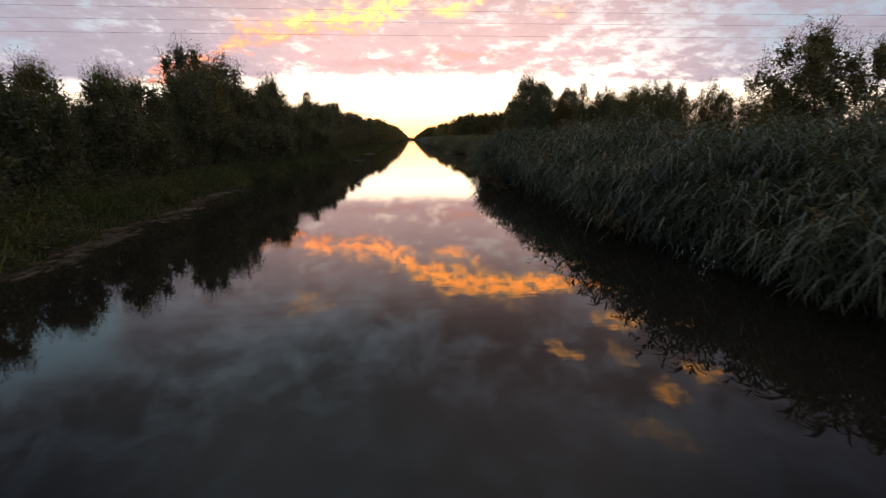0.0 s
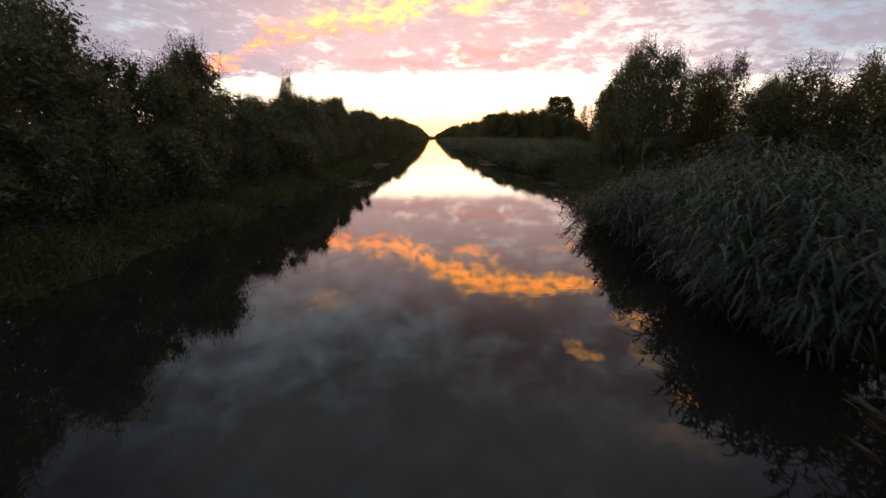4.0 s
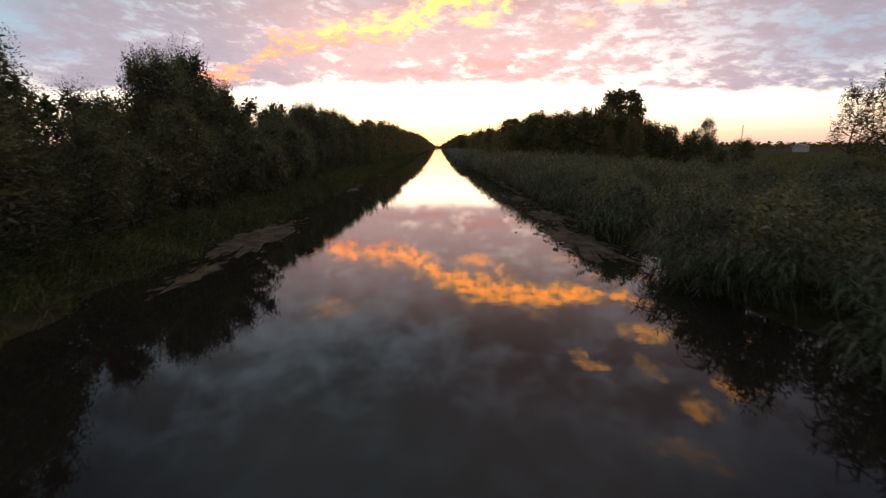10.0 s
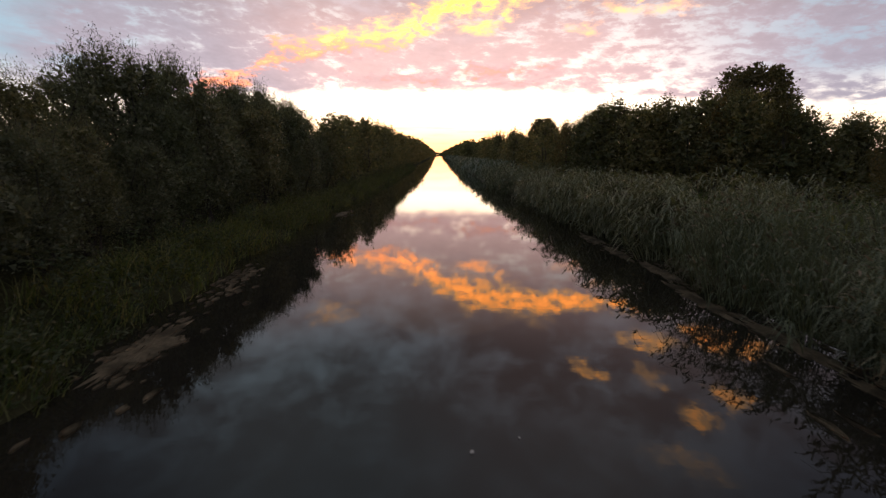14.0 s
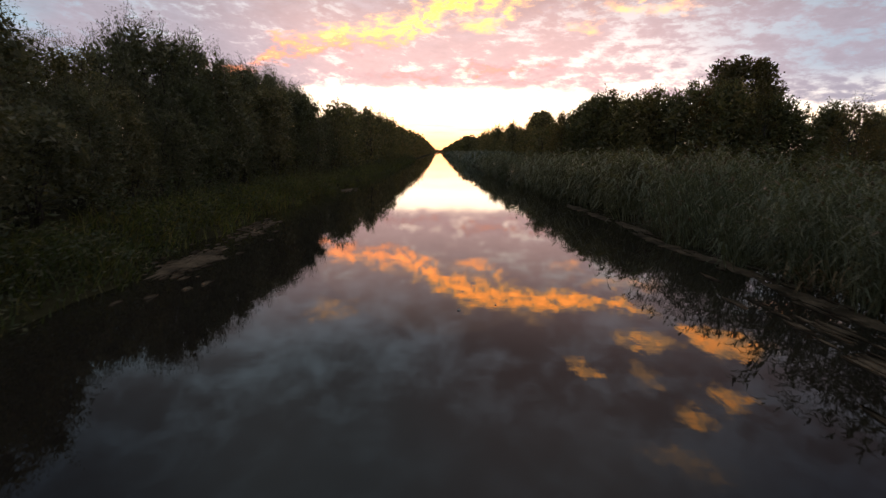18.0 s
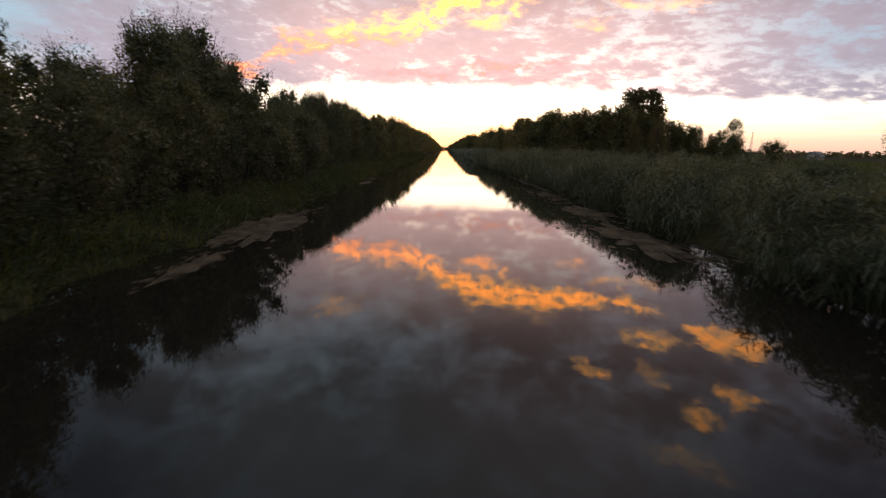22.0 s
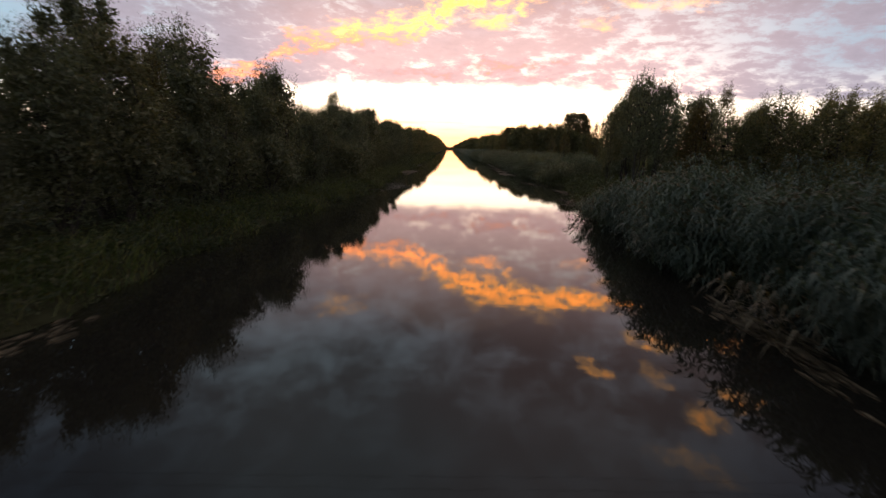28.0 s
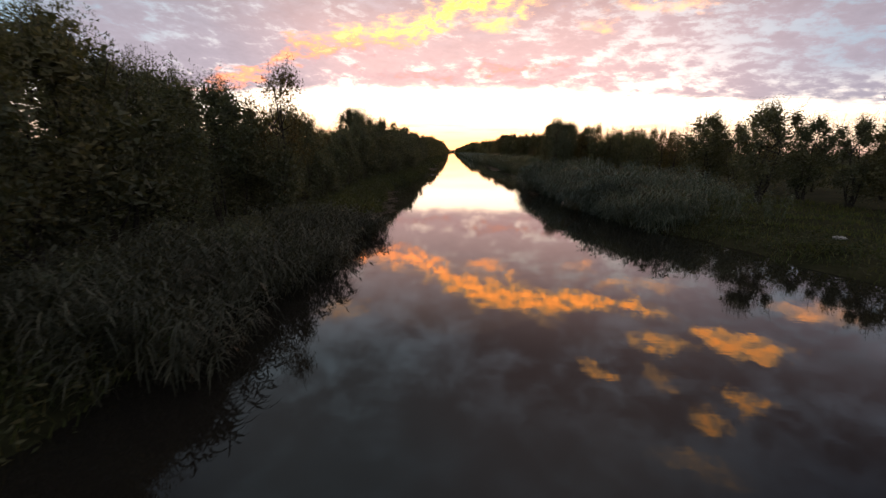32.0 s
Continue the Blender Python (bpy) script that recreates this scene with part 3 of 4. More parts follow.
tree_kind("willow", "willow_tree", "bushy dark green willow leafed down to the grassy bank", "tree", 5, 11,
          H=7.0, R=2.2, lobes=20, size=1.05, leaves=460, leaf=(0.125, 0.042), profile=MOUND, leaf_mat=WILLOW, stems=5, base=0.14, tall=1.15, shoots=0.3, hollow=0.6, core=200, heart=(0.24, 0.135))
tree_kind("screen", "thicket_willow", "tall dark green willow in the dense bank thicket", "tree", 5, 21,
          H=7.5, R=2.2, lobes=16, size=1.05, leaves=440, leaf=(0.13, 0.044), profile=MOUND, leaf_mat=WILLOW, base=0.3, tall=1.3, shoots=0.4, sides=5, hollow=0.6, core=200, heart=(0.24, 0.135))
tree_kind("shrub", "willow_shrub", "low spreading grey-green willow shrub at the bank", "shrub", 4, 31,
          H=4.2, R=2.0, lobes=16, size=0.9, leaves=380, leaf=(0.115, 0.04), profile=MOUND, leaf_mat=WILLOW, stems=5, base=0.16, tall=1.1, shoots=0.25, sides=5, hollow=0.62, core=140, heart=(0.26, 0.15))
tree_kind("scrub", "bank_bush", "low rounded grey-green bush growing on the bank", "bush", 3, 241,
          H=2.8, R=1.7, lobes=12, size=0.78, leaves=330, leaf=(0.12, 0.04), profile=MOUND, leaf_mat=SCRUB, stems=4, base=0.1, tall=1.05, shoots=0.25, sides=4, hollow=0.6, core=90, heart=(0.2, 0.12))
tree_kind("poplar", "poplar_tree", "slim young poplar with a feathery upright top", "tree", 3, 51,
          H=7.5, R=1.9, lobes=22, size=0.74, leaves=330, leaf=(0.105, 0.068), profile=SLIM, leaf_mat=POPLAR, stems=2, base=0.16, tall=1.3, shoots=0.36, hollow=0.25, core=10, heart=(0.2, 0.13))
tree_kind("airy", "alder_tree", "open-crowned alder with sparse leaves and bare dark trunk", "tree", 4, 71,
          H=7.5, R=2.1, lobes=20, size=0.74, leaves=400, leaf=(0.1, 0.066), profile=OPEN, leaf_mat=POPLAR, stems=3, base=0.34, tall=1.15, shoots=0.16, hollow=0.2, core=16, heart=(0.2, 0.14))
tree_kind("alder", "alder_tree", "leafy alder with a clear dark trunk above low scrub", "tree", 3, 171,
          H=8.0, R=2.1, lobes=28, size=0.84, leaves=350, leaf=(0.11, 0.07), profile=OPEN, leaf_mat=WILLOW, stems=3, base=0.3, tall=1.2, shoots=0.2, hollow=0.3, core=45, heart=(0.22, 0.15), bark_r=0.008)
tree_kind("pale", "grey_willow", "fluffy olive-green willow in the wood behind the reeds", "tree", 4, 191,
          H=7.0, R=2.2, lobes=22, size=1.0, leaves=250, leaf=(0.135, 0.062), profile=MOUND, leaf_mat=PALE, stems=3, base=0.12, tall=1.25, shoots=0.34, hollow=0.6, core=60, heart=(0.26, 0.15), sides=5)
tree_kind("oak", "oak_tree", "broad dark oak with a lobed round crown", "tree", 2, 91,
          H=12.0, R=4.6, lobes=80, size=1.35, leaves=200, leaf=(0.28, 0.2), profile=DOME, leaf_mat=OAK, stems=3, base=0.25, tall=0.95, shoots=0.0, bark_r=0.02, core=26, heart=(0.6, 0.4))
tree_kind("mid", "white_willow", "dim willow deeper in the bank's thicket", "tree", 3, 111,
          H=7.0, R=2.3, lobes=15, size=1.2, leaves=110, leaf=(0.26, 0.12), profile=BUSHY, leaf_mat=PALE, stems=2, shoots=0.12, sides=4, core=40, heart=(0.42, 0.26), hollow=0.6)
FAR = [grow(131 + i, H=7.0, R=2.5, lobes=14, size=1.25, leaves=44, leaf=(0.65, 0.32), profile=BUSHY, leaf_mat=PALE, stems=1, shoots=0.0, sides=3, core=14, heart=(0.8, 0.5)) for i in range(3)]

pick = random.Random(5)
protos = {}


def plant(key, x, y, height, wide=1.0, group="", variant=None, turn=None):
    """One tree of that kind with its foot on the land."""
    name, label, category, shapes = KINDS[key]
    i = pick.randrange(len(shapes)) if variant is None else variant
    trunks, wood, crown, H = shapes[i]
    z = float(land_z(np.array(x), np.array(y))) - 0.03
    s = (height - z) / H
    w = s * wide
    m = pose(x, y, z, 0, 0, pick.uniform(0, 360) if turn is None else turn) @ Matrix.Diagonal((w, w, s, 1))
    if (key, i) in protos:
        first = protos[key, i].scale
        ob = copy_thing(protos[key, i], m @ Matrix.Diagonal((1 / first[0], 1 / first[1], 1 / first[2], 1)))
    else:
        ob = new(name)
        ob.empty_display_size = 0.3
        for n, me in enumerate(trunks):
            part("stem" if n else "trunk", me, ob)
        part("branchwork", wood, ob)["kind"] = "stuff"
        part("crown", crown, ob)
        tagged(ob, label, category)
        ob.matrix_basis = m
        protos[key, i] = ob
    return tagged(ob, group=group)


# height of the left bank's skyline along the canal
SKYLINE = [(-30, 7.0), (-8, 6.6), (-6, 7.4), (-3, 7.0), (-1, 6.2), (3, 6.2), (6, 6.5), (12, 6.0), (18, 5.6), (21, 5.6), (26, 6.0), (28.5, 6.9), (31, 6.9), (33.5, 7.2), (37, 7.0), (40, 6.9),
           (43.5, 7.9), (47, 6.8), (50, 6.4), (52, 6.1), (54, 6.6), (57, 6.4), (60, 8.0), (62, 7.7), (64, 7.0), (70, 7.5), (73, 6.6), (75, 6.4), (78, 7.2), (80, 8.2), (83, 8.7), (86, 7.9), (88, 7.4), (90, 7.1), (95, 7.2),
           (98, 7.2), (100, 6.7), (105, 8.0), (110, 8.4), (114, 8.1), (120, 8.6), (126, 8.4), (133, 8.2), (142, 9.3), (160, 9.4), (200, 10.0), (260, 10.2), (700, 10.0)]
# the trees that stand out of the left bank's skyline: place and height
PEAKS = [(-13.3, 30.6, 8.1), (-13.5, 36.2, 8.5), (-12.0, 43.6, 8.0), (-12.0, 60.4, 8.4), (-12.0, 70.0, 7.7), (-12.0, 80.2, 8.3), (-12.0, 83.2, 8.9), (-12.0, 97.5, 7.6), (-12.0, 105.4, 8.3),
         (-12.0, 110.2, 8.7), (-12.0, 115.0, 8.3), (-12.0, 120.4, 8.9), (-12.0, 127.0, 8.6)]


# how far the front row of the left bank's trees stands from the water
FRONT_GAP = [(-30, 4.0), (-2, 4.4), (20, 4.3), (32, 3.4), (50, 2.9), (78, 3.2), (95, 4.2), (140, 4.4)]


def far_tree_line(name, spots, label):
    """Trees too far off to tell apart, their crowns and wood joined."""
    rng = np.random.default_rng(8)
    wood, crown = [], []
    for n, (x, y, h) in enumerate(spots):
        t, w, c, H = FAR[n % 3]
        a = rng.uniform(0, 2 * np.pi)
        for me, into in ((t[0], wood), (w, wood), (c, crown)):
            v = np.empty(len(me.vertices) * 3, dtype=np.float32)
            me.vertices.foreach_get("co", v)
            v = v.reshape(-1, 3).astype(float)
            q = np.empty(len(me.loops), dtype=np.int32)
            me.loops.foreach_get("vertex_index", q)
            s_ = (h - 0.5) / H
            turn = np.array([[np.cos(a), -np.sin(a)], [np.sin(a), np.cos(a)]])
            v[:, :2] = v[:, :2] @ turn * s_ * 1.2 + [x, y]
            v[:, 2] = v[:, 2] * s_ + 0.5
            into.append((v, q.reshape(-1, 3 if me is c else 4)))
    ob = new(name, quad_mesh(name, *gather(crown), PALE))
    tagged(ob, label, "tree line", kind="stuff")
    part("trunks", quad_mesh("trunks", *gather(wood), BARK, True), ob)["kind"] = "stuff"


def left_bank_trees():
    grp = "trees of the left bank"
    y = -24.0
    while y < 134:
        h = float(curve_at(SKYLINE, y))
        kind = "poplar" if pick.random() < 0.14 else "screen"
        plant(kind, -12.4 + pick.uniform(-0.7, 0.7), y, h * pick.choice((0.84, 0.92, 0.98)) * pick.uniform(0.97, 1.02), pick.uniform(0.95, 1.2), grp)
        y += pick.uniform(2.1, 2.9)
    for i, (px, py, ph) in enumerate(PEAKS):
        plant("poplar" if i == 3 else "screen", px, py, ph, 1.0, grp)
    plant("airy", -10.3, 0.9, 7.0, 0.85, grp)
    plant("shrub", -10.6, 0.4, 4.0, 0.9, grp)
    y = -25.0
    while y < 134:
        x = float(left_edge(y)) - float(curve_at(FRONT_GAP, y)) - pick.uniform(-0.5, 0.5)
        h = (3.0 + (float(curve_at(SKYLINE, y + 2.0)) - 3.0) * 0.8) * pick.choice((0.66, 0.8, 0.9, 1.0)) * pick.uniform(0.94, 1.04)
        plant("shrub" if h < 4.2 else "willow", x, y, h, pick.uniform(1.0, 1.3), grp)
        y += pick.uniform(2.1, 3.1)
    for by, bd, bh in ((-11.2, 1.6, 1.9), (-9.6, 1.0, 1.7), (-8.0, 1.8, 2.0), (-6.3, 1.2, 1.7), (-4.6, 1.7, 1.6), (-2.6, 1.6, 1.5), (-0.4, 1.5, 1.5), (1.6, 1.3, 1.3)):
        plant("scrub", float(left_edge(by)) - bd, by, bh, 1.0, grp)
    y = -24.0
    while y < 150:
        plant("mid", -15.6 + pick.uniform(-1.0, 1.0), y, float(curve_at(SKYLINE, y)) * pick.uniform(0.74, 0.86), 1.4, grp)
        y += pick.uniform(3.0, 4.0)
    y = 134.0
    while y < 230:
        h = float(curve_at(SKYLINE, y))
        plant("mid", float(left_edge(y)) - pick.uniform(3.2, 6.5), y, h * pick.uniform(0.82, 1.0), 1.15, grp)
        y += pick.uniform(2.6, 3.8)
    spots = []
    while y < 1100:
        spots.append((float(left_edge(y)) - pick.uniform(3.2, 7.5), y, 10.0 * pick.uniform(0.85, 1.08)))
        y += pick.uniform(2.6, 5.0) * (1 + (y - 230) / 300)
    far_tree_line("tree_line", spots, "distant dark willows along the canal's left bank")


def right_bank_trees():
    grp = "trees of the right bank"
    near = [("willow", 19.0, 21.0, 7.2, 1.3), ("willow", 20.6, 23.2, 5.8, 1.2), ("airy", 20.5, 16.0, 7.2, 0.9), ("willow", 16.8, 10.6, 7.0, 1.2), ("willow", 21.5, 6.5, 6.4, 1.2),
            ("airy", 20.0, 2.0, 6.2, 1.0), ("willow", 22.0, -3.0, 6.4, 1.2), ("willow", 21.8, 13.4, 6.4, 1.1), ("willow", 20.2, 18.6, 6.2, 1.1), ("willow", 21.0, 8.6, 6.0, 1.1),
            ("airy", 22.3, 32.8, 6.2, 0.85), ("airy", 24.2, 31.0, 6.3, 0.9), ("poplar", 23.0, 37.5, 6.5, 1.0), ("willow", 25.5, 36.0, 6.0, 1.0), ("poplar", 28.6, 46.5, 7.0, 1.0),
            ("alder", 12.3, 46.6, 8.5, 0.85), ("alder", 11.8, 50.4, 6.4, 0.7), ("alder", 14.5, 48.2, 7.8, 0.95), ("poplar", 18.5, 47.4, 7.8, 0.9), ("alder", 16.6, 46.6, 7.2, 1.0), ("alder", 13.4, 45.4, 7.8, 0.7),
            ("shrub", 17.6, 51.4, 3.0, 1.0), ("pale", 17.6, 49.6, 5.0, 1.0), ("pale", 20.4, 46.4, 6.0, 1.0),
            ("pale", 18.6, 42.4, 6.9, 0.9), ("pale", 20.8, 41.0, 6.9, 1.0), ("poplar", 22.6, 38.8, 6.8, 1.0),
            ("alder", 13.5, 50.5, 8.3, 0.95), ("alder", 14.1, 53.3, 8.0, 0.95), ("alder", 15.0, 58.6, 7.0, 0.85), ("alder", 17.0, 56.2, 8.5, 1.0), ("airy", 29.0, 86.0, 7.4, 1.0), ("airy", 22.8, 76.7, 7.9, 1.15), ("alder", 19.6, 67.8, 8.7, 1.05), ("airy", 25.6, 78.6, 6.6, 0.9), ("airy", 16.0, 66.2, 6.3, 0.8), ("shrub", 17.0, 61.4, 3.0, 0.9),
            ("alder", 19.4, 53.4, 7.8, 1.0), ("airy", 19.6, 58.5, 7.4, 0.9), ("screen", 22.5, 49.5, 7.0, 1.0), ("shrub", 19.6, 68.2, 3.0, 1.1), ("shrub", 22.0, 74.6, 3.2, 1.2), ("shrub", 27.6, 84.6, 3.0, 1.2), ("shrub", 24.6, 80.4, 3.0, 1.2), ("shrub", 16.9, 57.8, 2.5, 0.9), ("shrub", 16.8, 53.2, 2.6, 1.0), ("shrub", 19.0, 55.6, 2.8, 1.1),
            ("shrub", 20.5, 60.5, 2.8, 1.0), ("shrub", 14.2, 57.4, 2.2, 0.8),
            ("airy", 22.8, 105.0, 6.6, 0.8), ("airy", 20.4, 105.0, 5.5, 0.8), ("alder", 37.2, 115.6, 7.2, 0.85), ("alder", 33.8, 117.6, 6.2, 0.9), ("shrub", 39.0, 115.0, 3.4, 1.0), ("shrub", 41.6, 114.4, 4.6, 1.0), ("shrub", 35.4, 116.4, 4.2, 1.2),
            ("oak", 32.4, 132.0, 12.2, 1.12), ("oak", 22.3, 175.0, 10.4, 1.0)]
    for kind, x, y, h, w in near:
        plant(kind, x, y, h, w, grp)
    # bushes among the reeds
    y = 59.5
    while y < 88:
        plant("scrub", float(right_edge(y)) + pick.uniform(1.0, 1.9), y, pick.uniform(2.1, 2.8), pick.uniform(0.9, 1.2), grp)
        plant("scrub", float(right_edge(y)) + pick.uniform(3.6, 8.5), y + 0.8, pick.uniform(2.4, 3.1), pick.uniform(1.0, 1.3), grp)
        y += pick.uniform(1.7, 2.6)
    # the dense wood behind the near reeds
    for i in range(18):
        x = 15.5 + 0.75 * i + pick.uniform(-0.8, 0.8)
        y = 46.0 - 0.8 * i + pick.uniform(-1.5, 1.5) + (2.6 if i % 2 else 0.0)
        h = float(np.interp(x, [15, 19, 24, 30], [6.6, 6.4, 5.8, 5.4])) * pick.uniform(0.82, 1.0)
        plant("pale" if i % 3 else "poplar", x, y, h, 1.35 if i % 3 else 1.15, grp)
    for i in range(7):
        plant("pale", 18.6 + pick.uniform(-0.8, 1.8), 33.1 + i * 1.9, pick.uniform(5.2, 6.4), 1.1, grp)
    for i in range(10):
        plant("mid", 25.0 + pick.uniform(-1, 5), -6 + i * 3.2, pick.uniform(4.2, 5.4), 1.25, grp)
    # the thicket in front of the oak
    for i in range(34):
        x = 16.5 + i * 0.6 + pick.uniform(-0.6, 0.6)
        y = 137.0 - i * 0.7 + pick.uniform(-1.5, 1.5)
        h = float(np.interp(x, [16, 19, 23, 27, 30, 33, 36, 40], [7.4, 9.2, 9.3, 9.0, 7.4, 6.4, 5.4, 4.4])) * pick.uniform(0.9, 1.03)
        plant("mid" if i % 5 else "poplar", x, y, h, 1.25, grp)
        if i % 3 == 0:
            plant("mid", x + 2.5, y + 3.5, h * 0.93, 1.2, grp)
    # willows behind the reeds, on to the horizon
    y = 140.0
    while y < 260:
        plant("mid", float(right_edge(y)) + pick.uniform(6.0, 13.0), y, pick.uniform(6.6, 8.8), 1.2, grp)
        y += pick.uniform(2.4, 3.6)
    spots = []
    while y < 1100:
        spots.append((float(right_edge(y)) + pick.uniform(4.5, 11.0), y, 9.2 * pick.uniform(0.8, 1.08)))
        y += pick.uniform(2.6, 5.0) * (1 + (y - 260) / 300)
    far_tree_line("tree_line", spots, "distant dark willows along the canal's right bank")


left_bank_trees()
right_bank_trees()


# ---------------------------------------------------------------- reeds and grass
def reed_stand(name, x, y, height, seed, label, leaves=7, lean=(-0.25, -0.05), plumes=0.35, scale=1.0, leaf_mat=REED, sway=0.0, wide=1.0):
    """A stand of reeds as one piece of stuff: ribbon stems, arched leaves, drooping plumes."""
    rng = np.random.default_rng(seed)
    n = len(x)
    z = np.maximum(land_z(x, y), -0.35) - 0.05
    root = np.stack([x, y, z], -1)
    tall = height - z
    tilt = np.stack([rng.normal(lean[0] * 0.4, 0.09, n), rng.normal(lean[1] * 0.4, 0.09, n), np.ones(n)], -1)
    tilt[:, :2] += sway
    bend = np.stack([rng.normal(lean[0] * 0.5, 0.06, n), rng.normal(lean[1] * 0.5, 0.06, n), np.full(n, -0.03)], -1)
    pieces = []
    a = rng.uniform(0, np.pi, n)
    side = np.stack([np.cos(a), np.sin(a), np.zeros(n)], -1)
    pieces.append(ribbons(root, tilt, bend, tall, np.full(n, 0.022 * scale), 3, side))
    lead = unit(tilt)
    for i in range(leaves):
        u = 0.2 + 0.78 * rng.beta(1.6, 1.0, n) if i else np.full(n, 0.97)
        p = root + tall[:, None] * (u[:, None] * lead + (u ** 2)[:, None] * bend)
        b = rng.uniform(0, 2 * np.pi, n)
        out = np.stack([np.cos(b) + lean[0] * 2.2, np.sin(b) + lean[1] * 2.2, np.zeros(n)], -1)
        out[:, :2] += np.multiply(sway, 3.5)
        out = unit(out)
        d = out * 0.75 + np.array([0, 0, 1.0]) * rng.uniform(0.35, 1.1, n)[:, None]
        bd = out * 0.15 + np.array([0, 0, -1.0]) * rng.uniform(0.6, 1.35, n)[:, None]
        L = rng.uniform(0.28, 0.60, n) * scale
        pieces.append(ribbons(p, d, bd, L, rng.uniform(0.030, 0.054, n) * scale * wide, 3 if wide >= 0.8 and scale < 1.3 else 2))
    ob = new(name, quad_mesh(name, *gather(pieces), leaf_mat))
    tagged(ob, label, "reeds", kind="stuff")
    k = np.where(rng.uniform(size=n) < plumes)[0]
    if len(k):
        p = root[k] + tall[k][:, None] * (lead[k] + bend[k]) * 0.98
        hang = np.stack([rng.normal(lean[0] * 2, 0.3, len(k)), rng.normal(lean[1] * 2, 0.3, len(k)), np.full(len(k), 1.1)], -1)
        pl = [ribbons(p, hang, np.stack([hang[:, 0] * 0.5, hang[:, 1] * 0.5, np.full(len(k), -0.7)], -1), rng.uniform(0.22, 0.36, len(k)), rng.uniform(0.05, 0.09, len(k)), 2, s)
              for s in (np.tile([1.0, 0, 0], (len(k), 1)), np.tile([0, 1.0, 0], (len(k), 1)))]
        part("plumes", quad_mesh("plumes", *gather(pl), PLUME), ob, "brownish drooping seed plumes")["kind"] = "stuff"
    return ob


def scatter(rng, y0, y1, d0, d1, per_m2, edge, sign):
    n = int((y1 - y0) * (d1 - d0) * per_m2)
    y = rng.uniform(y0, y1, n)
    d = rng.uniform(d0, d1, n)
    keep = noise_keep(rng, y, d)
    y, d = y[keep], d[keep]
    return edge(y) + sign * d, y, d


def tufts(rng, y0, y1, d0, d1, per_m2, edge, sign, each=7, dense=0.0, loose=0.16):
    """Stems gathered in tufts: place, distance from the water, and each tuft's own lean and height."""
    n = int((y1 - y0) * (d1 - d0) * per_m2 / each)
    ty, td = rng.uniform(y0, y1, n), rng.uniform(d0, d1, n)
    keep = noise_keep(rng, ty, td, dense)
    ty, td = ty[keep], td[keep]
    n = len(ty)
    i = np.repeat(np.arange(n), each)
    y, d = ty[i] + rng.normal(0, 0.15, n * each), td[i] + rng.normal(0, 0.15, n * each)
    sway = rng.normal(0, loose, (n, 2))[i] + np.stack([sign * (d - td[i]), y - ty[i]], -1) * 0.7
    return edge(y) + sign * d, y, d, sway, rng.uniform(0.74, 1.12, n)[i]


def noise_keep(rng, y, d, dense=0.0):
    v = np.sin(y * 1.9 + np.sin(d * 2.1)) + np.sin(y * 0.73 + d * 1.3 + 1.0)
    return rng.uniform(-2.6, 2.2, len(y)) < v + dense


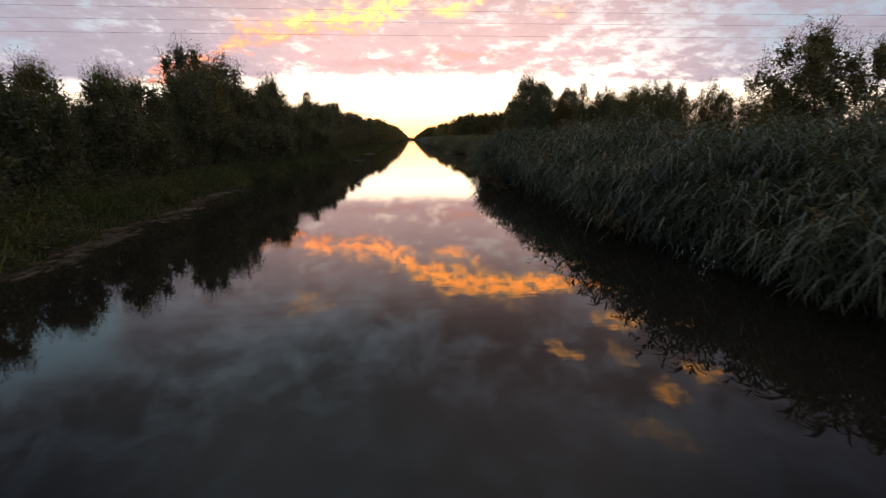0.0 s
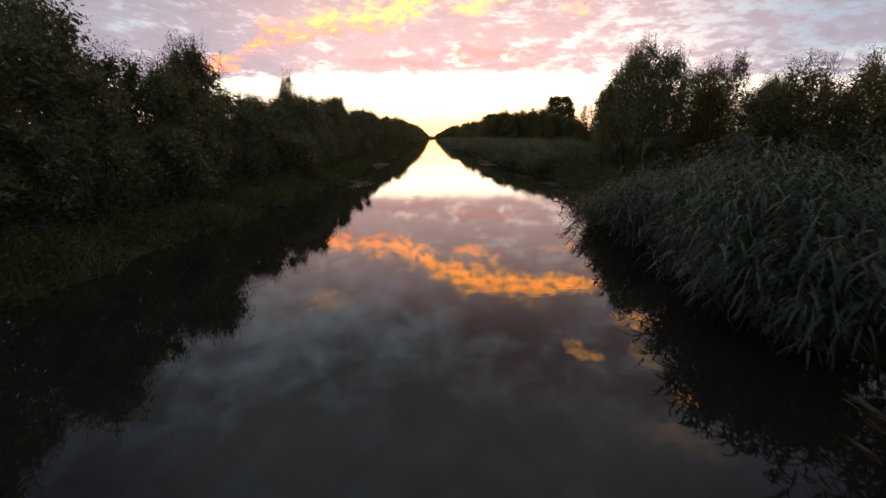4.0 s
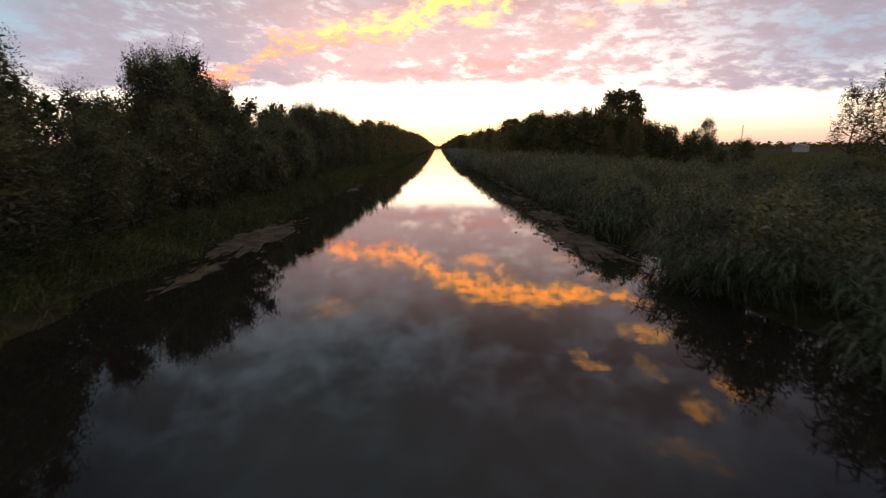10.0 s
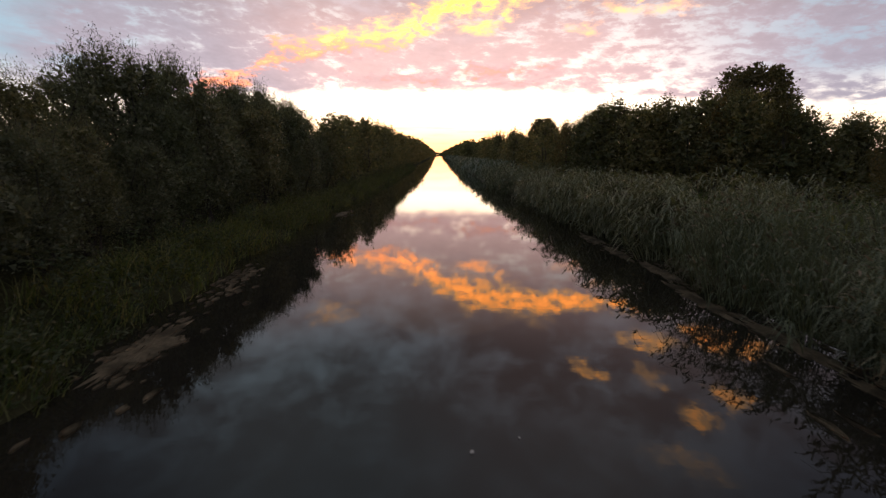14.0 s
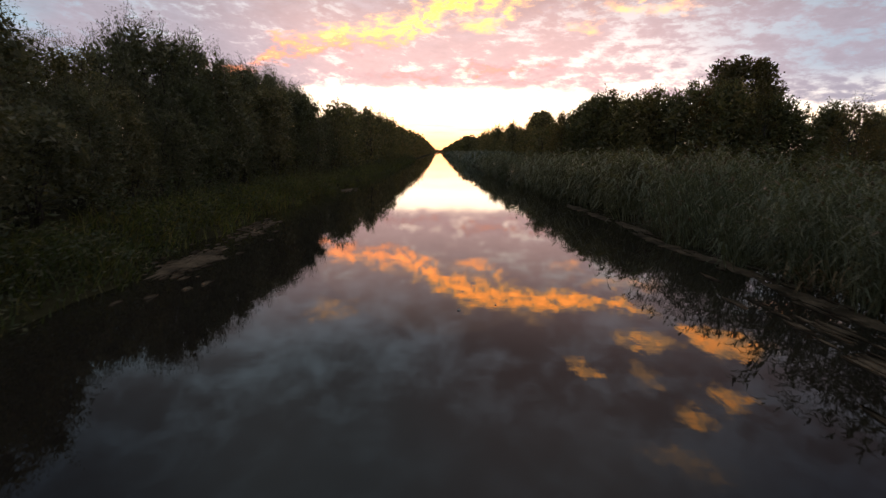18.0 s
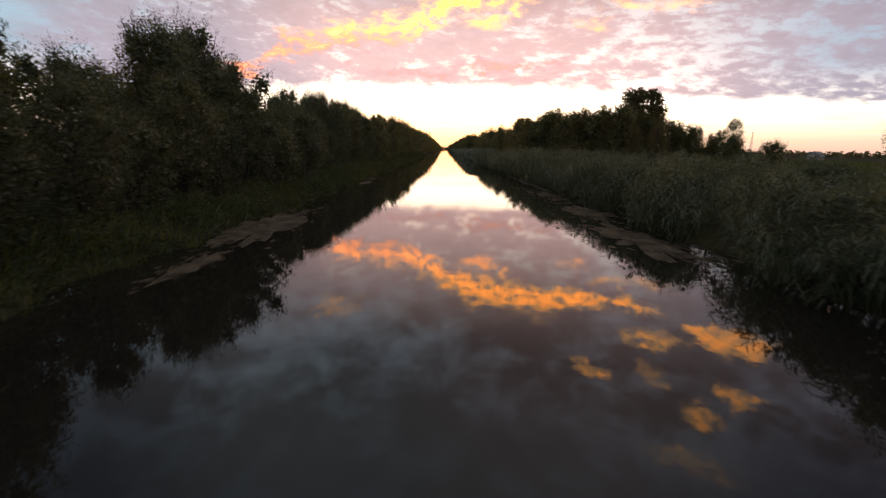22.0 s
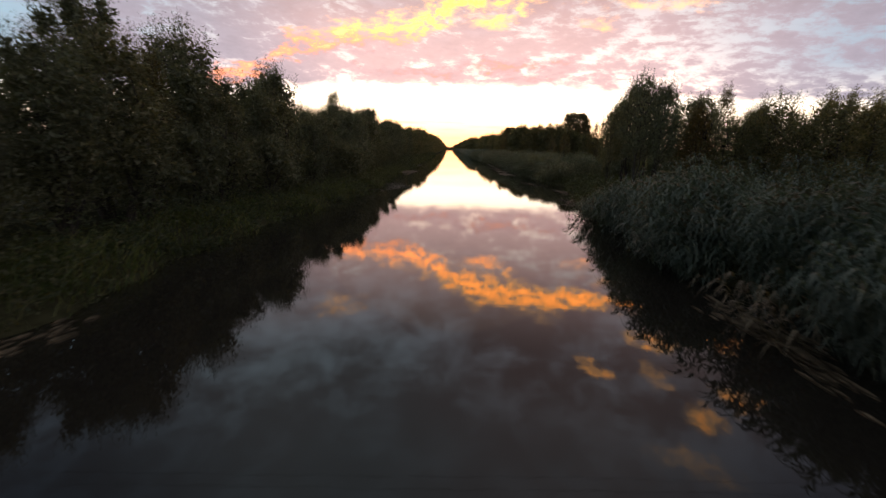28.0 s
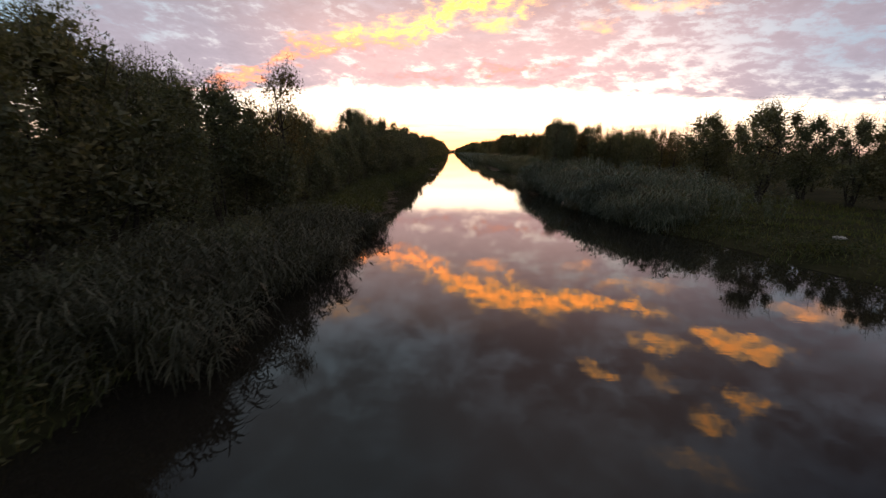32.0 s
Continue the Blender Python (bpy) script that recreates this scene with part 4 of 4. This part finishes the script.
def reeds():
    rng = np.random.default_rng(3)
    lab = "tall grey-green common reeds leaning over the water"
    lab2 = "tall dark olive reeds and scrub along the canal bank"
    # y0, y1, depth, height at the water, height behind, stems a square metre in front and behind
    beds = [(2.0, 8.0, 5.5, 2.0, 2.5, 28, 12), (7.0, 14.0, 9.0, 2.45, 2.75, 30, 12), (14.0, 21.0, 10.0, 2.5, 2.9, 30, 11), (21.0, 28.0, 10.0, 2.5, 2.9, 28, 10), (28.0, 34.0, 9.0, 2.3, 2.8, 24, 9),
            (34.0, 38.5, 4.5, 1.4, 1.9, 18, 8), (57.5, 62.0, 5.2, 1.8, 2.2, 20, 9), (62.0, 70.0, 12.0, 2.0, 2.4, 17, 8), (70.0, 78.0, 13.0, 2.1, 2.5, 17, 7), (78.0, 86.0, 12.0, 2.3, 2.6, 18, 8),
            (86.0, 94.0, 11.0, 2.6, 2.8, 24, 9), (94.0, 102.0, 11.0, 2.7, 3.0, 24, 9), (102.0, 112.0, 12.0, 2.7, 3.0, 20, 8), (112.0, 126.0, 7.5, 2.6, 3.0, 12, 6), (126.0, 150.0, 8.0, 2.5, 2.9, 7, 4)]
    for i, (y0, y1, depth, h0, h1, f, b) in enumerate(beds):
        front = tufts(rng, y0, y1, -0.4, 2.4, f * (2.1 if y0 < 62 else 1.6), right_edge, 1, 16, 1.4, 0.09)
        back = tufts(rng, y0, y1, 2.2, depth, b * 0.9, right_edge, 1, 14)
        x, y, d, sway, lot = [np.concatenate(p) for p in zip(front, back)]
        h = np.interp(d, [-0.5, 0.2, 1.5, 3.6, 20], [h0 * 0.62, h0 * 0.86, h0, h1, h1]) * rng.uniform(0.88, 1.06, len(x)) * lot + 0.22 * np.sin(y * 0.9 + d * 0.5) + 0.26 * np.sin(y * 2.7 + 1.5 * np.sin(d * 1.7)) * np.sin(d * 2.1 + y * 0.6)
        s = 1.0 if y0 < 100 else 1.5
        reed_stand("reed_bed", x, y, h, 40 + i, lab if y0 < 50 else lab2, 12 if y0 < 36 else (9 if y0 < 94 else 5), scale=1.1 * s, sway=sway, wide=0.8 if y0 < 50 else (0.66 if y0 < 100 else 1.0), leaf_mat=REED if y0 < 30 else SCRUB)
    # far reed belts on the right
    for y0, y1 in ((150, 200), (200, 280), (280, 420)):
        x, y, d = scatter(rng, y0, y1, -0.3, 5.0, 2.2 if y0 < 200 else 1.0, right_edge, 1)
        reed_stand("reed_bed", x, y, np.interp(d, [0, 2], [2.2, 2.9]) * rng.uniform(0.85, 1.05, len(x)), int(y0), "distant grey-green belt of reeds along the canal", 4, plumes=0, scale=4.0)
    # the clump on the left
    x, y, d, sway, lot = tufts(rng, -12.6, 3.2, -1.0, 2.4, 56, left_edge, -1)
    h = np.interp(d, [-1.3, -0.4, 1.0, 2.2], [1.1, 1.6, 2.1, 2.1]) * rng.uniform(0.85, 1.06, len(x)) * lot * np.interp(y, [-12.6, -10, -6, -2, 1.5, 3.2], [0.95, 1.0, 0.85, 0.75, 0.66, 0.35])
    reed_stand("reed_clump", x, y, h, 77, "dull grey-green clump of leafy reeds jutting into the canal", 12, lean=(0.2, 0.0), plumes=0.0, scale=0.9, leaf_mat=DULL_REED, sway=sway, wide=0.8)


def grass_strip(name, x, y, height, seed, mat, label, width=0.02):
    rng = np.random.default_rng(seed)
    n = len(x)
    z = np.maximum(land_z(x, y), -0.1) - 0.03
    root = np.stack([x, y, z], -1)
    lead = np.stack([rng.normal(0, 0.28, n), rng.normal(0, 0.28, n), np.ones(n)], -1)
    bend = np.stack([rng.normal(0, 0.35, n), rng.normal(0, 0.35, n), rng.uniform(-0.45, 0, n)], -1)
    ob = new(name, quad_mesh(name, *ribbons(root, lead, bend, height, rng.uniform(0.6, 1.4, n) * width, 2), mat))
    return tagged(ob, label, "grass", kind="stuff")


def herb_strip(name, x, y, height, seed, label, per=11, size=(0.14, 0.05)):
    """Leafy bank plants: leaves round upright stalks."""
    rng = np.random.default_rng(seed)
    n = len(x)
    z = np.maximum(land_z(x, y), -0.05)
    u = rng.uniform(0.1, 1.0, (n, per))
    base = np.stack([x[:, None] + rng.normal(0, 0.10, (n, per)), y[:, None] + rng.normal(0, 0.10, (n, per)), z[:, None] + u * height[:, None]], -1).reshape(-1, 3)
    d = rng.normal(0, 1, (n * per, 3)) * [1, 1, 0.5] + [0, 0, 0.25]
    ob = new(name, quad_mesh(name, *leaf_quads(base, d, size[0], size[1], rng), HERB))
    return tagged(ob, label, "bank plants", kind="stuff")


def bank_plants():
    rng = np.random.default_rng(9)
    i = 0
    for y0 in range(-24, 216, 12):
        dens = 110 if y0 < 110 else (40 if y0 < 150 else 16)
        x, y, d = scatter(rng, y0, y0 + 12, -0.1, 3.0, dens, left_edge, -1)
        h = np.interp(d, [-0.1, 0.6, 1.8, 3.0], [0.3, 0.65, 0.85, 0.6]) * rng.uniform(0.6, 1.25, len(x)) * (1 + 0.3 * np.sin(y * 1.1)) + (0.35 if y0 > 90 else 0.0)
        grass_strip("bank_grass", x, y, h, 200 + i, GRASS, "rough green grass on the low canal bank", 0.03 if y0 < 150 else 0.08)
        x, y, d = scatter(rng, y0, y0 + 12, -0.05, 2.4, 28 if y0 < 110 else 14, left_edge, -1)
        h = np.interp(d, [0, 1, 3.6], [0.4, 0.85, 1.15]) * rng.uniform(0.5, 1.3, len(x)) * (1 + 0.35 * np.sin(y * 1.3 + d)) + (0.3 if y0 > 90 else 0.0)
        herb_strip("bank_herbs", x, y, h, 300 + i, "dull green leafy herbs along the water's edge")
        i += 1
    for y0, y1, d1, hh in ((-24, -6, 12.0, 0.35), (-6, 6, 14.0, 0.32), (6, 16, 15.0, 0.4), (36, 45, 11.0, 0.5), (45, 55, 10.0, 0.5), (55, 64, 11.0, 0.5)):
        x, y, d = scatter(rng, y0, y1, -0.1, d1, 60, right_edge, 1)
        h = np.interp(d, [-0.1, 0.8, 3.0], [hh * 0.7, hh * 1.5, hh]) * rng.uniform(0.5, 1.3, len(x))
        grass_strip("bank_grass", x, y, h, 400 + i, GRASS, "short green grass on the open right bank", 0.024)
        x, y, d = scatter(rng, y0, y1, -0.05, 2.8, 26 if 30 < y0 < 50 else 14, right_edge, 1)
        herb_strip("bank_herbs", x, y, rng.uniform(0.3, 1.15 if 30 < y0 < 50 else 0.8, len(x)) * (1 + 0.4 * np.sin(y * 1.9)), 500 + i, "dull green leafy herbs along the water's edge")
        i += 1
    # the rough meadow beyond the reeds
    n = 26000
    x, y = 16 + 130 * rng.uniform(0, 1, n) ** 1.4, rng.uniform(62, 230, n)
    keep = x > right_edge(y) + 8
    x, y = x[keep], y[keep]
    grass_strip("meadow_grass", x, y, rng.uniform(0.3, 0.9, len(x)), 600, GRASS, "rough dim meadow grass beyond the reeds", 0.11)


reeds()
bank_plants()


# ---------------------------------------------------------------- floating algae and leaves
def slab(cx, cy, length, width, seed, thick=0.03):
    """An irregular flat slab lying on the water, a little lumpy."""
    rng = np.random.default_rng(seed)
    n, rings = 80, 4
    a = np.linspace(0, 2 * np.pi, n, endpoint=False)
    r = 1 + sum(rng.normal(0, 0.22 / k ** 0.62) * np.sin(k * a + rng.uniform(0, 6)) for k in range(2, 24))
    v = []
    for j in range(rings + 1):
        f = 1 - j / (rings + 0.6)
        zz = (-0.02 if j == 0 else thick * (0.5 + 0.5 * j / rings))
        v += [(cx + math.cos(t) * width / 2 * q * f, cy + math.sin(t) * length / 2 * q * f, zz + (rng.normal(0, 0.006) if j else 0)) for t, q in zip(a, r)]
    quads = [[j * n + i, j * n + (i + 1) % n, (j + 1) * n + (i + 1) % n, (j + 1) * n + i] for j in range(rings) for i in range(n)]
    o = rings * n
    quads += [[o + i, o + i + 1, o + n - 2 - i, o + n - 1 - i] for i in range(n // 2 - 1)]
    return np.array(v), np.array(quads)


def flakes(x, y, size, long, seed, z=0.012):
    """Small flat pieces on the water, drawn out along the canal."""
    rng = np.random.default_rng(seed)
    n, k = len(x), 8
    a = np.linspace(0, 2 * np.pi, k, endpoint=False)[None] + rng.uniform(0, 1, (n, 1))
    r = size[:, None] * rng.uniform(0.6, 1.2, (n, k))
    zz = z + rng.uniform(0, 0.012, (n, 1)) + np.zeros((n, k))
    v = np.stack([x[:, None] + np.cos(a) * r, y[:, None] + np.sin(a) * r * long, zz], -1)
    low = v.copy()
    low[..., 2] = -0.01
    low[..., :2] += (v[..., :2] - v[..., :2].mean(1, keepdims=True)) * 0.1
    o = (np.arange(n) * k)[:, None]
    top = [np.concatenate([o + 0, o + 1, o + 2, o + 7], 1), np.concatenate([o + 7, o + 2, o + 3, o + 6], 1), np.concatenate([o + 6, o + 3, o + 4, o + 5], 1)]
    m = n * k
    rim = [np.concatenate([o + i, o + (i + 1) % k, o + m + (i + 1) % k, o + m + i], 1) for i in range(k)]
    return np.concatenate([v.reshape(-1, 3), low.reshape(-1, 3)]), np.concatenate(top + rim)


def mat(cx, cy, length, width, seed, solid=0.6, loose=60, label="pale brown mat of dried algae floating by the bank", follow=None, stuff=ALGAE, size=(0.04, 0.11), long=2.2):
    rng = np.random.default_rng(seed)
    ob = new("algae_mat")
    ob.location = (0, 0, 0)
    tagged(ob, label, "algae")
    if solid:
        part("slab", quad_mesh("slab", *slab(cx, cy, length * solid, width * 0.8, seed), stuff, True), ob)
    y = cy + rng.normal(0, 0.27, loose) * length
    x = cx + rng.normal(0, 0.30, loose) * width
    if follow is not None:
        x = x + follow(y) - follow(np.array(cy))
    part("loose_litter", quad_mesh("loose_litter", *flakes(x, y, rng.uniform(*size, loose), long, seed), stuff), ob)["kind"] = "stuff"
    return ob


def lily_patch(cx, cy, length, width, seed, count):
    """Floating leaves, each a notched disc of its own."""
    rng = np.random.default_rng(seed)
    ob = new("lily_patch")
    tagged(ob, "drifting cluster of dull floating lily leaves near the bank", "water lily")
    shapes = []
    for _ in range(5):
        a = np.linspace(0.25, 2 * np.pi - 0.25, 15)
        r = 1 + rng.normal(0, 0.05, 15)
        rim = np.stack([np.cos(a) * r * 1.15, np.sin(a) * r, 0.02 + 0.05 * rng.uniform(0, 1, 15)], -1)
        low = rim * [1, 1, 0] + [0, 0, -0.06]
        v = np.concatenate([rim, low, [[0.1, 0, 0.03]]])
        q = [[i, i + 1, 15 + i + 1, 15 + i] for i in range(14)] + [[30, 2 * i, 2 * i + 1, 2 * i + 2] for i in range(7)]
        shapes.append(quad_mesh("lily_leaf", v, q, LILY))
    for i in range(count):
        y = cy + rng.normal(0, 0.27) * length
        x = cx + rng.normal(0, 0.28) * width + float(left_edge(y) - left_edge(cy))
        leaf = part("lily_leaf", shapes[i % 5], ob)
        s = rng.uniform(0.05, 0.125)
        leaf.matrix_basis = pose(x, y, 0.012, rng.normal(0, 2), rng.normal(0, 2), rng.uniform(0, 360)) @ Matrix.Diagonal((s * 1.3, s * 0.8, s, 1))


def dry_tufts():
    rng = np.random.default_rng(61)
    for i, (x, y, n, h) in enumerate(((4.7, 22.0, 26, 1.0), (5.1, 9.5, 14, 0.9), (8.9, 99.0, 22, 0.9), (9.0, 92.5, 16, 0.8), (6.1, 37.5, 16, 0.9))):
        xs, ys = x + rng.normal(0, 0.22, n), y + rng.normal(0, 0.5, n)
        reed_stand("dry_reed_tuft", xs, ys, h * rng.uniform(0.6, 1.2, n), 620 + i, "straw-coloured tuft of dead reeds bent over the water", 4, lean=(-0.7, -0.1), plumes=0.0, leaf_mat=DEAD)


def mats():
    for i, y in enumerate(np.arange(3.5, 21.0, 2.4)):
        mat(float(left_edge(y)) + 0.3, y, 3.4, 0.8, 700 + i, 0.5 * (i % 2), 90, "muddy pale algae fringe along the waterline", left_edge)
    lily_patch(-4.9, 51.4, 7.0, 1.5, 720, 290)
    mat(-5.6, 74.5, 10.5, 2.3, 721, 0.85, 110, follow=left_edge)
    mat(-5.3, 69.0, 4.0, 0.9, 722, 0.7, 40, follow=left_edge)
    mat(-5.2, 95.0, 4.2, 1.3, 723, 0.7, 70, follow=left_edge)
    mat(-5.6, 100.0, 4.0, 1.0, 724, 0.0, 90, follow=left_edge)
    mat(-5.2, 116.0, 4.0, 0.8, 725, 0.7, 30, follow=left_edge)
    mat(4.7, 21.5, 4.0, 0.7, 730, 0.0, 60, "thin streaks of algae drifting beside the reeds", right_edge, long=4.0)
    mat(8.0, 49.5, 4.5, 1.1, 731, 0.5, 70, follow=right_edge)
    for i, y in enumerate((36.6, 39.6, 42.8)):
        mat(float(right_edge(y)) - 0.4, y, 3.4, 0.7, 760 + i, 0.0, 60, "muddy brown algae fringe below the low herbs", right_edge)
    mat(7.0, 73.0, 6.5, 2.4, 732, 0.95, 120, "wide brown sheet of algae spread out from the reeds", right_edge)
    mat(7.5, 79.5, 9.0, 2.2, 733, 0.6, 160, "wide brown sheet of algae spread out from the reeds", right_edge)
    mat(7.5, 87.5, 8.0, 1.7, 734, 0.35, 150, "streaky pale algae mat trailing along the reeds", right_edge, long=5.0)
    for i, y in enumerate(np.arange(92, 108, 3.0)):
        mat(float(right_edge(y)) - 0.6, y, 3.8, 0.7, 740 + i, 0.85, 25, "pale algae fringe at the foot of the reeds", right_edge)
    mat(7.0, 57.0, 5.0, 1.0, 750, 0.0, 60, "thin streaks of algae drifting by the bank", right_edge, long=3.0)


mats()
dry_tufts()


# ---------------------------------------------------------------- overhead line, mast, stone, far land
def overhead_line():
    poles = []
    for x in (-66.0, 78.0):
        z = float(land_z(np.array(x), np.array(28.0)))
        ob = new("utility_pole")
        p = np.array([[x, 28, z - 0.4], [x, 28, z + 5], [x, 28, z + 9.4]])
        part("post", quad_mesh("post", *tube(p, [0.16, 0.14, 0.11], 10), BARK, True), ob)
        bar = np.array([[x, 26.9, 9.3], [x, 29.6, 9.3]])
        part("crossarm", quad_mesh("crossarm", *tube(bar, [0.06, 0.06], 6), BARK), ob)
        tagged(ob, "weathered wooden utility pole carrying the overhead wires", "utility pole")
        poles.append(ob)
    for y, zm in ((27.2, 9.1), (28.3, 8.75), (28.0, 8.0)):
        u = np.linspace(0, 1, 33)
        x = -66 + 144 * u
        z = zm + 0.5 * (2 * u - 1) ** 2
        ob = new("overhead_wire", quad_mesh("overhead_wire", *tube(np.stack([x, np.full(33, y), z], -1), np.full(33, 0.0055), 6), WIRE))
        tagged(ob, "thin dark overhead wire sagging across the canal", "cable", "overhead wires")


def lattice_mast():
    ob = new("lattice_mast")
    tagged(ob, "slender grey lattice mast far across the fields", "mast")
    bx, by, H = 463.0, 731.0, 34.0
    pieces = []
    for sx, sy in ((-1, -1), (1, -1), (1, 1), (-1, 1)):
        leg = np.array([[bx + sx * 1.6, by + sy * 1.6, 0.5], [bx + sx * 0.3, by + sy * 0.3, H]])
        part("leg", quad_mesh("leg", *tube(leg, [0.14, 0.09], 5), STEEL), ob)
    for i in range(9):
        f0, f1 = 1.6 - 1.3 * i / 9, 1.6 - 1.3 * (i + 1) / 9
        z0, z1 = 0.5 + (H - 0.5) * i / 9, 0.5 + (H - 0.5) * (i + 1) / 9
        for c in range(4):
            a, b = [(-1, -1), (1, -1), (1, 1), (-1, 1)][c], [(1, -1), (1, 1), (-1, 1), (-1, -1)][c]
            pieces.append(tube(np.array([[bx + a[0] * f0, by + a[1] * f0, z0], [bx + b[0] * f1, by + b[1] * f1, z1]]), [0.06, 0.06], 4))
    part("bracing", quad_mesh("bracing", *gather(pieces), STEEL), ob)


def stone(x, y, s, seed):
    bm = bmesh.new()
    bmesh.ops.create_icosphere(bm, subdivisions=3, radius=1)
    rng = np.random.default_rng(seed)
    o = rng.uniform(0, 9, 3)
    for v in bm.verts:
        k = 1 + 0.22 * noise.noise(Vector(v.co * 1.6) + Vector(o)) + 0.07 * noise.noise(Vector(v.co * 5))
        v.co = Vector((v.co.x * 1.5 * k, v.co.y * k, v.co.z * 0.55 * k)) * s
    ob = new("stone", bm_mesh("stone", bm, STONE, True))
    ob.location = (x, y, float(land_z(np.array(x), np.array(y))) + s * 0.25)
    tagged(ob, "pale rounded stone lying in the short bank grass", "stone")


def far_woods():
    """The low line of woods on the horizon, as leaf clumps."""
    rng = np.random.default_rng(21)
    for i, (x0, x1, y0, y1, n) in enumerate(((60, 700, 700, 1150, 2600), (700, 1700, 500, 1200, 2200), (-700, -40, 500, 1100, 1800), (-160, 260, 1500, 1900, 1500))):
        u = rng.uniform(0, 1, n)
        x = x0 + (x1 - x0) * u
        y = y0 + (y1 - y0) * rng.uniform(0, 1, n)
        h = 5 + 3.5 * np.sin(x * 0.021 + i) + 2.0 * np.sin(x * 0.067)
        base = np.stack([x, y, rng.uniform(0, 1, n) * np.maximum(h, 3.0)], -1)
        v = leaf_quads(base, rng.normal(0, 1, (n, 3)) * [1, 1, 0.35], 9.0, 5.0, rng)
        v[0][:, 2] = np.maximum(v[0][:, 2], 0.2)
        ob = new("far_woods", quad_mesh("far_woods", *v, OAK))
        tagged(ob, "dim low line of distant woods on the horizon", "woods", kind="stuff")


def white_shed(x, y):
    """A small pale shed far out in the meadow."""
    ob = new("farm_shed")
    z = float(land_z(np.array(x), np.array(y)))
    bm = bmesh.new()
    bmesh.ops.create_cube(bm, size=1.0, matrix=Matrix.Translation((0, 0, 1.25)) @ Matrix.Diagonal((6.0, 3.4, 2.5, 1)))
    part("wall", bm_mesh("wall", bm, STONE), ob)
    bm = bmesh.new()
    ring = [(-3.2, -1.9, 2.5), (3.2, -1.9, 2.5), (3.2, 1.9, 2.5), (-3.2, 1.9, 2.5)]
    v = [bm.verts.new(p) for p in ring] + [bm.verts.new((-3.2, 0, 3.4)), bm.verts.new((3.2, 0, 3.4))]
    for f in ((0, 1, 5, 4), (2, 3, 4, 5), (1, 2, 5), (3, 0, 4), (3, 2, 1, 0)):
        bm.faces.new([v[i] for i in f])
    part("roof", bm_mesh("roof", bm, STEEL), ob)
    tagged(ob, "small white-walled shed far off in the meadow", "shed")
    ob.matrix_basis = pose(x, y, z, 0, 0, 25)


def floating_scrap(x, y, s):
    """A small pale scrap drifting on the water."""
    bm = bmesh.new()
    bmesh.ops.create_icosphere(bm, subdivisions=2, radius=1.0)
    for v in bm.verts:
        v.co = Vector((v.co.x * s * (1.3 + 0.3 * math.sin(5 * v.co.y)), v.co.y * s, v.co.z * s * 0.35 + 0.15 * s * v.co.x ** 2))
    ob = new("floating_leaf", bm_mesh("floating_leaf", bm, STONE, True))
    tagged(ob, "small pale leaf floating on the dark water", "leaf")
    ob.matrix_basis = pose(x, y, 0.006, 0, 0, 70)


floating_scrap(1.2, 91.6, 0.032)
floating_scrap(1.9, 91.9, 0.018)
overhead_line()
white_shed(158.0, 247.0)
lattice_mast()
stone(12.0, -1.2, 0.17, 4)
far_woods()
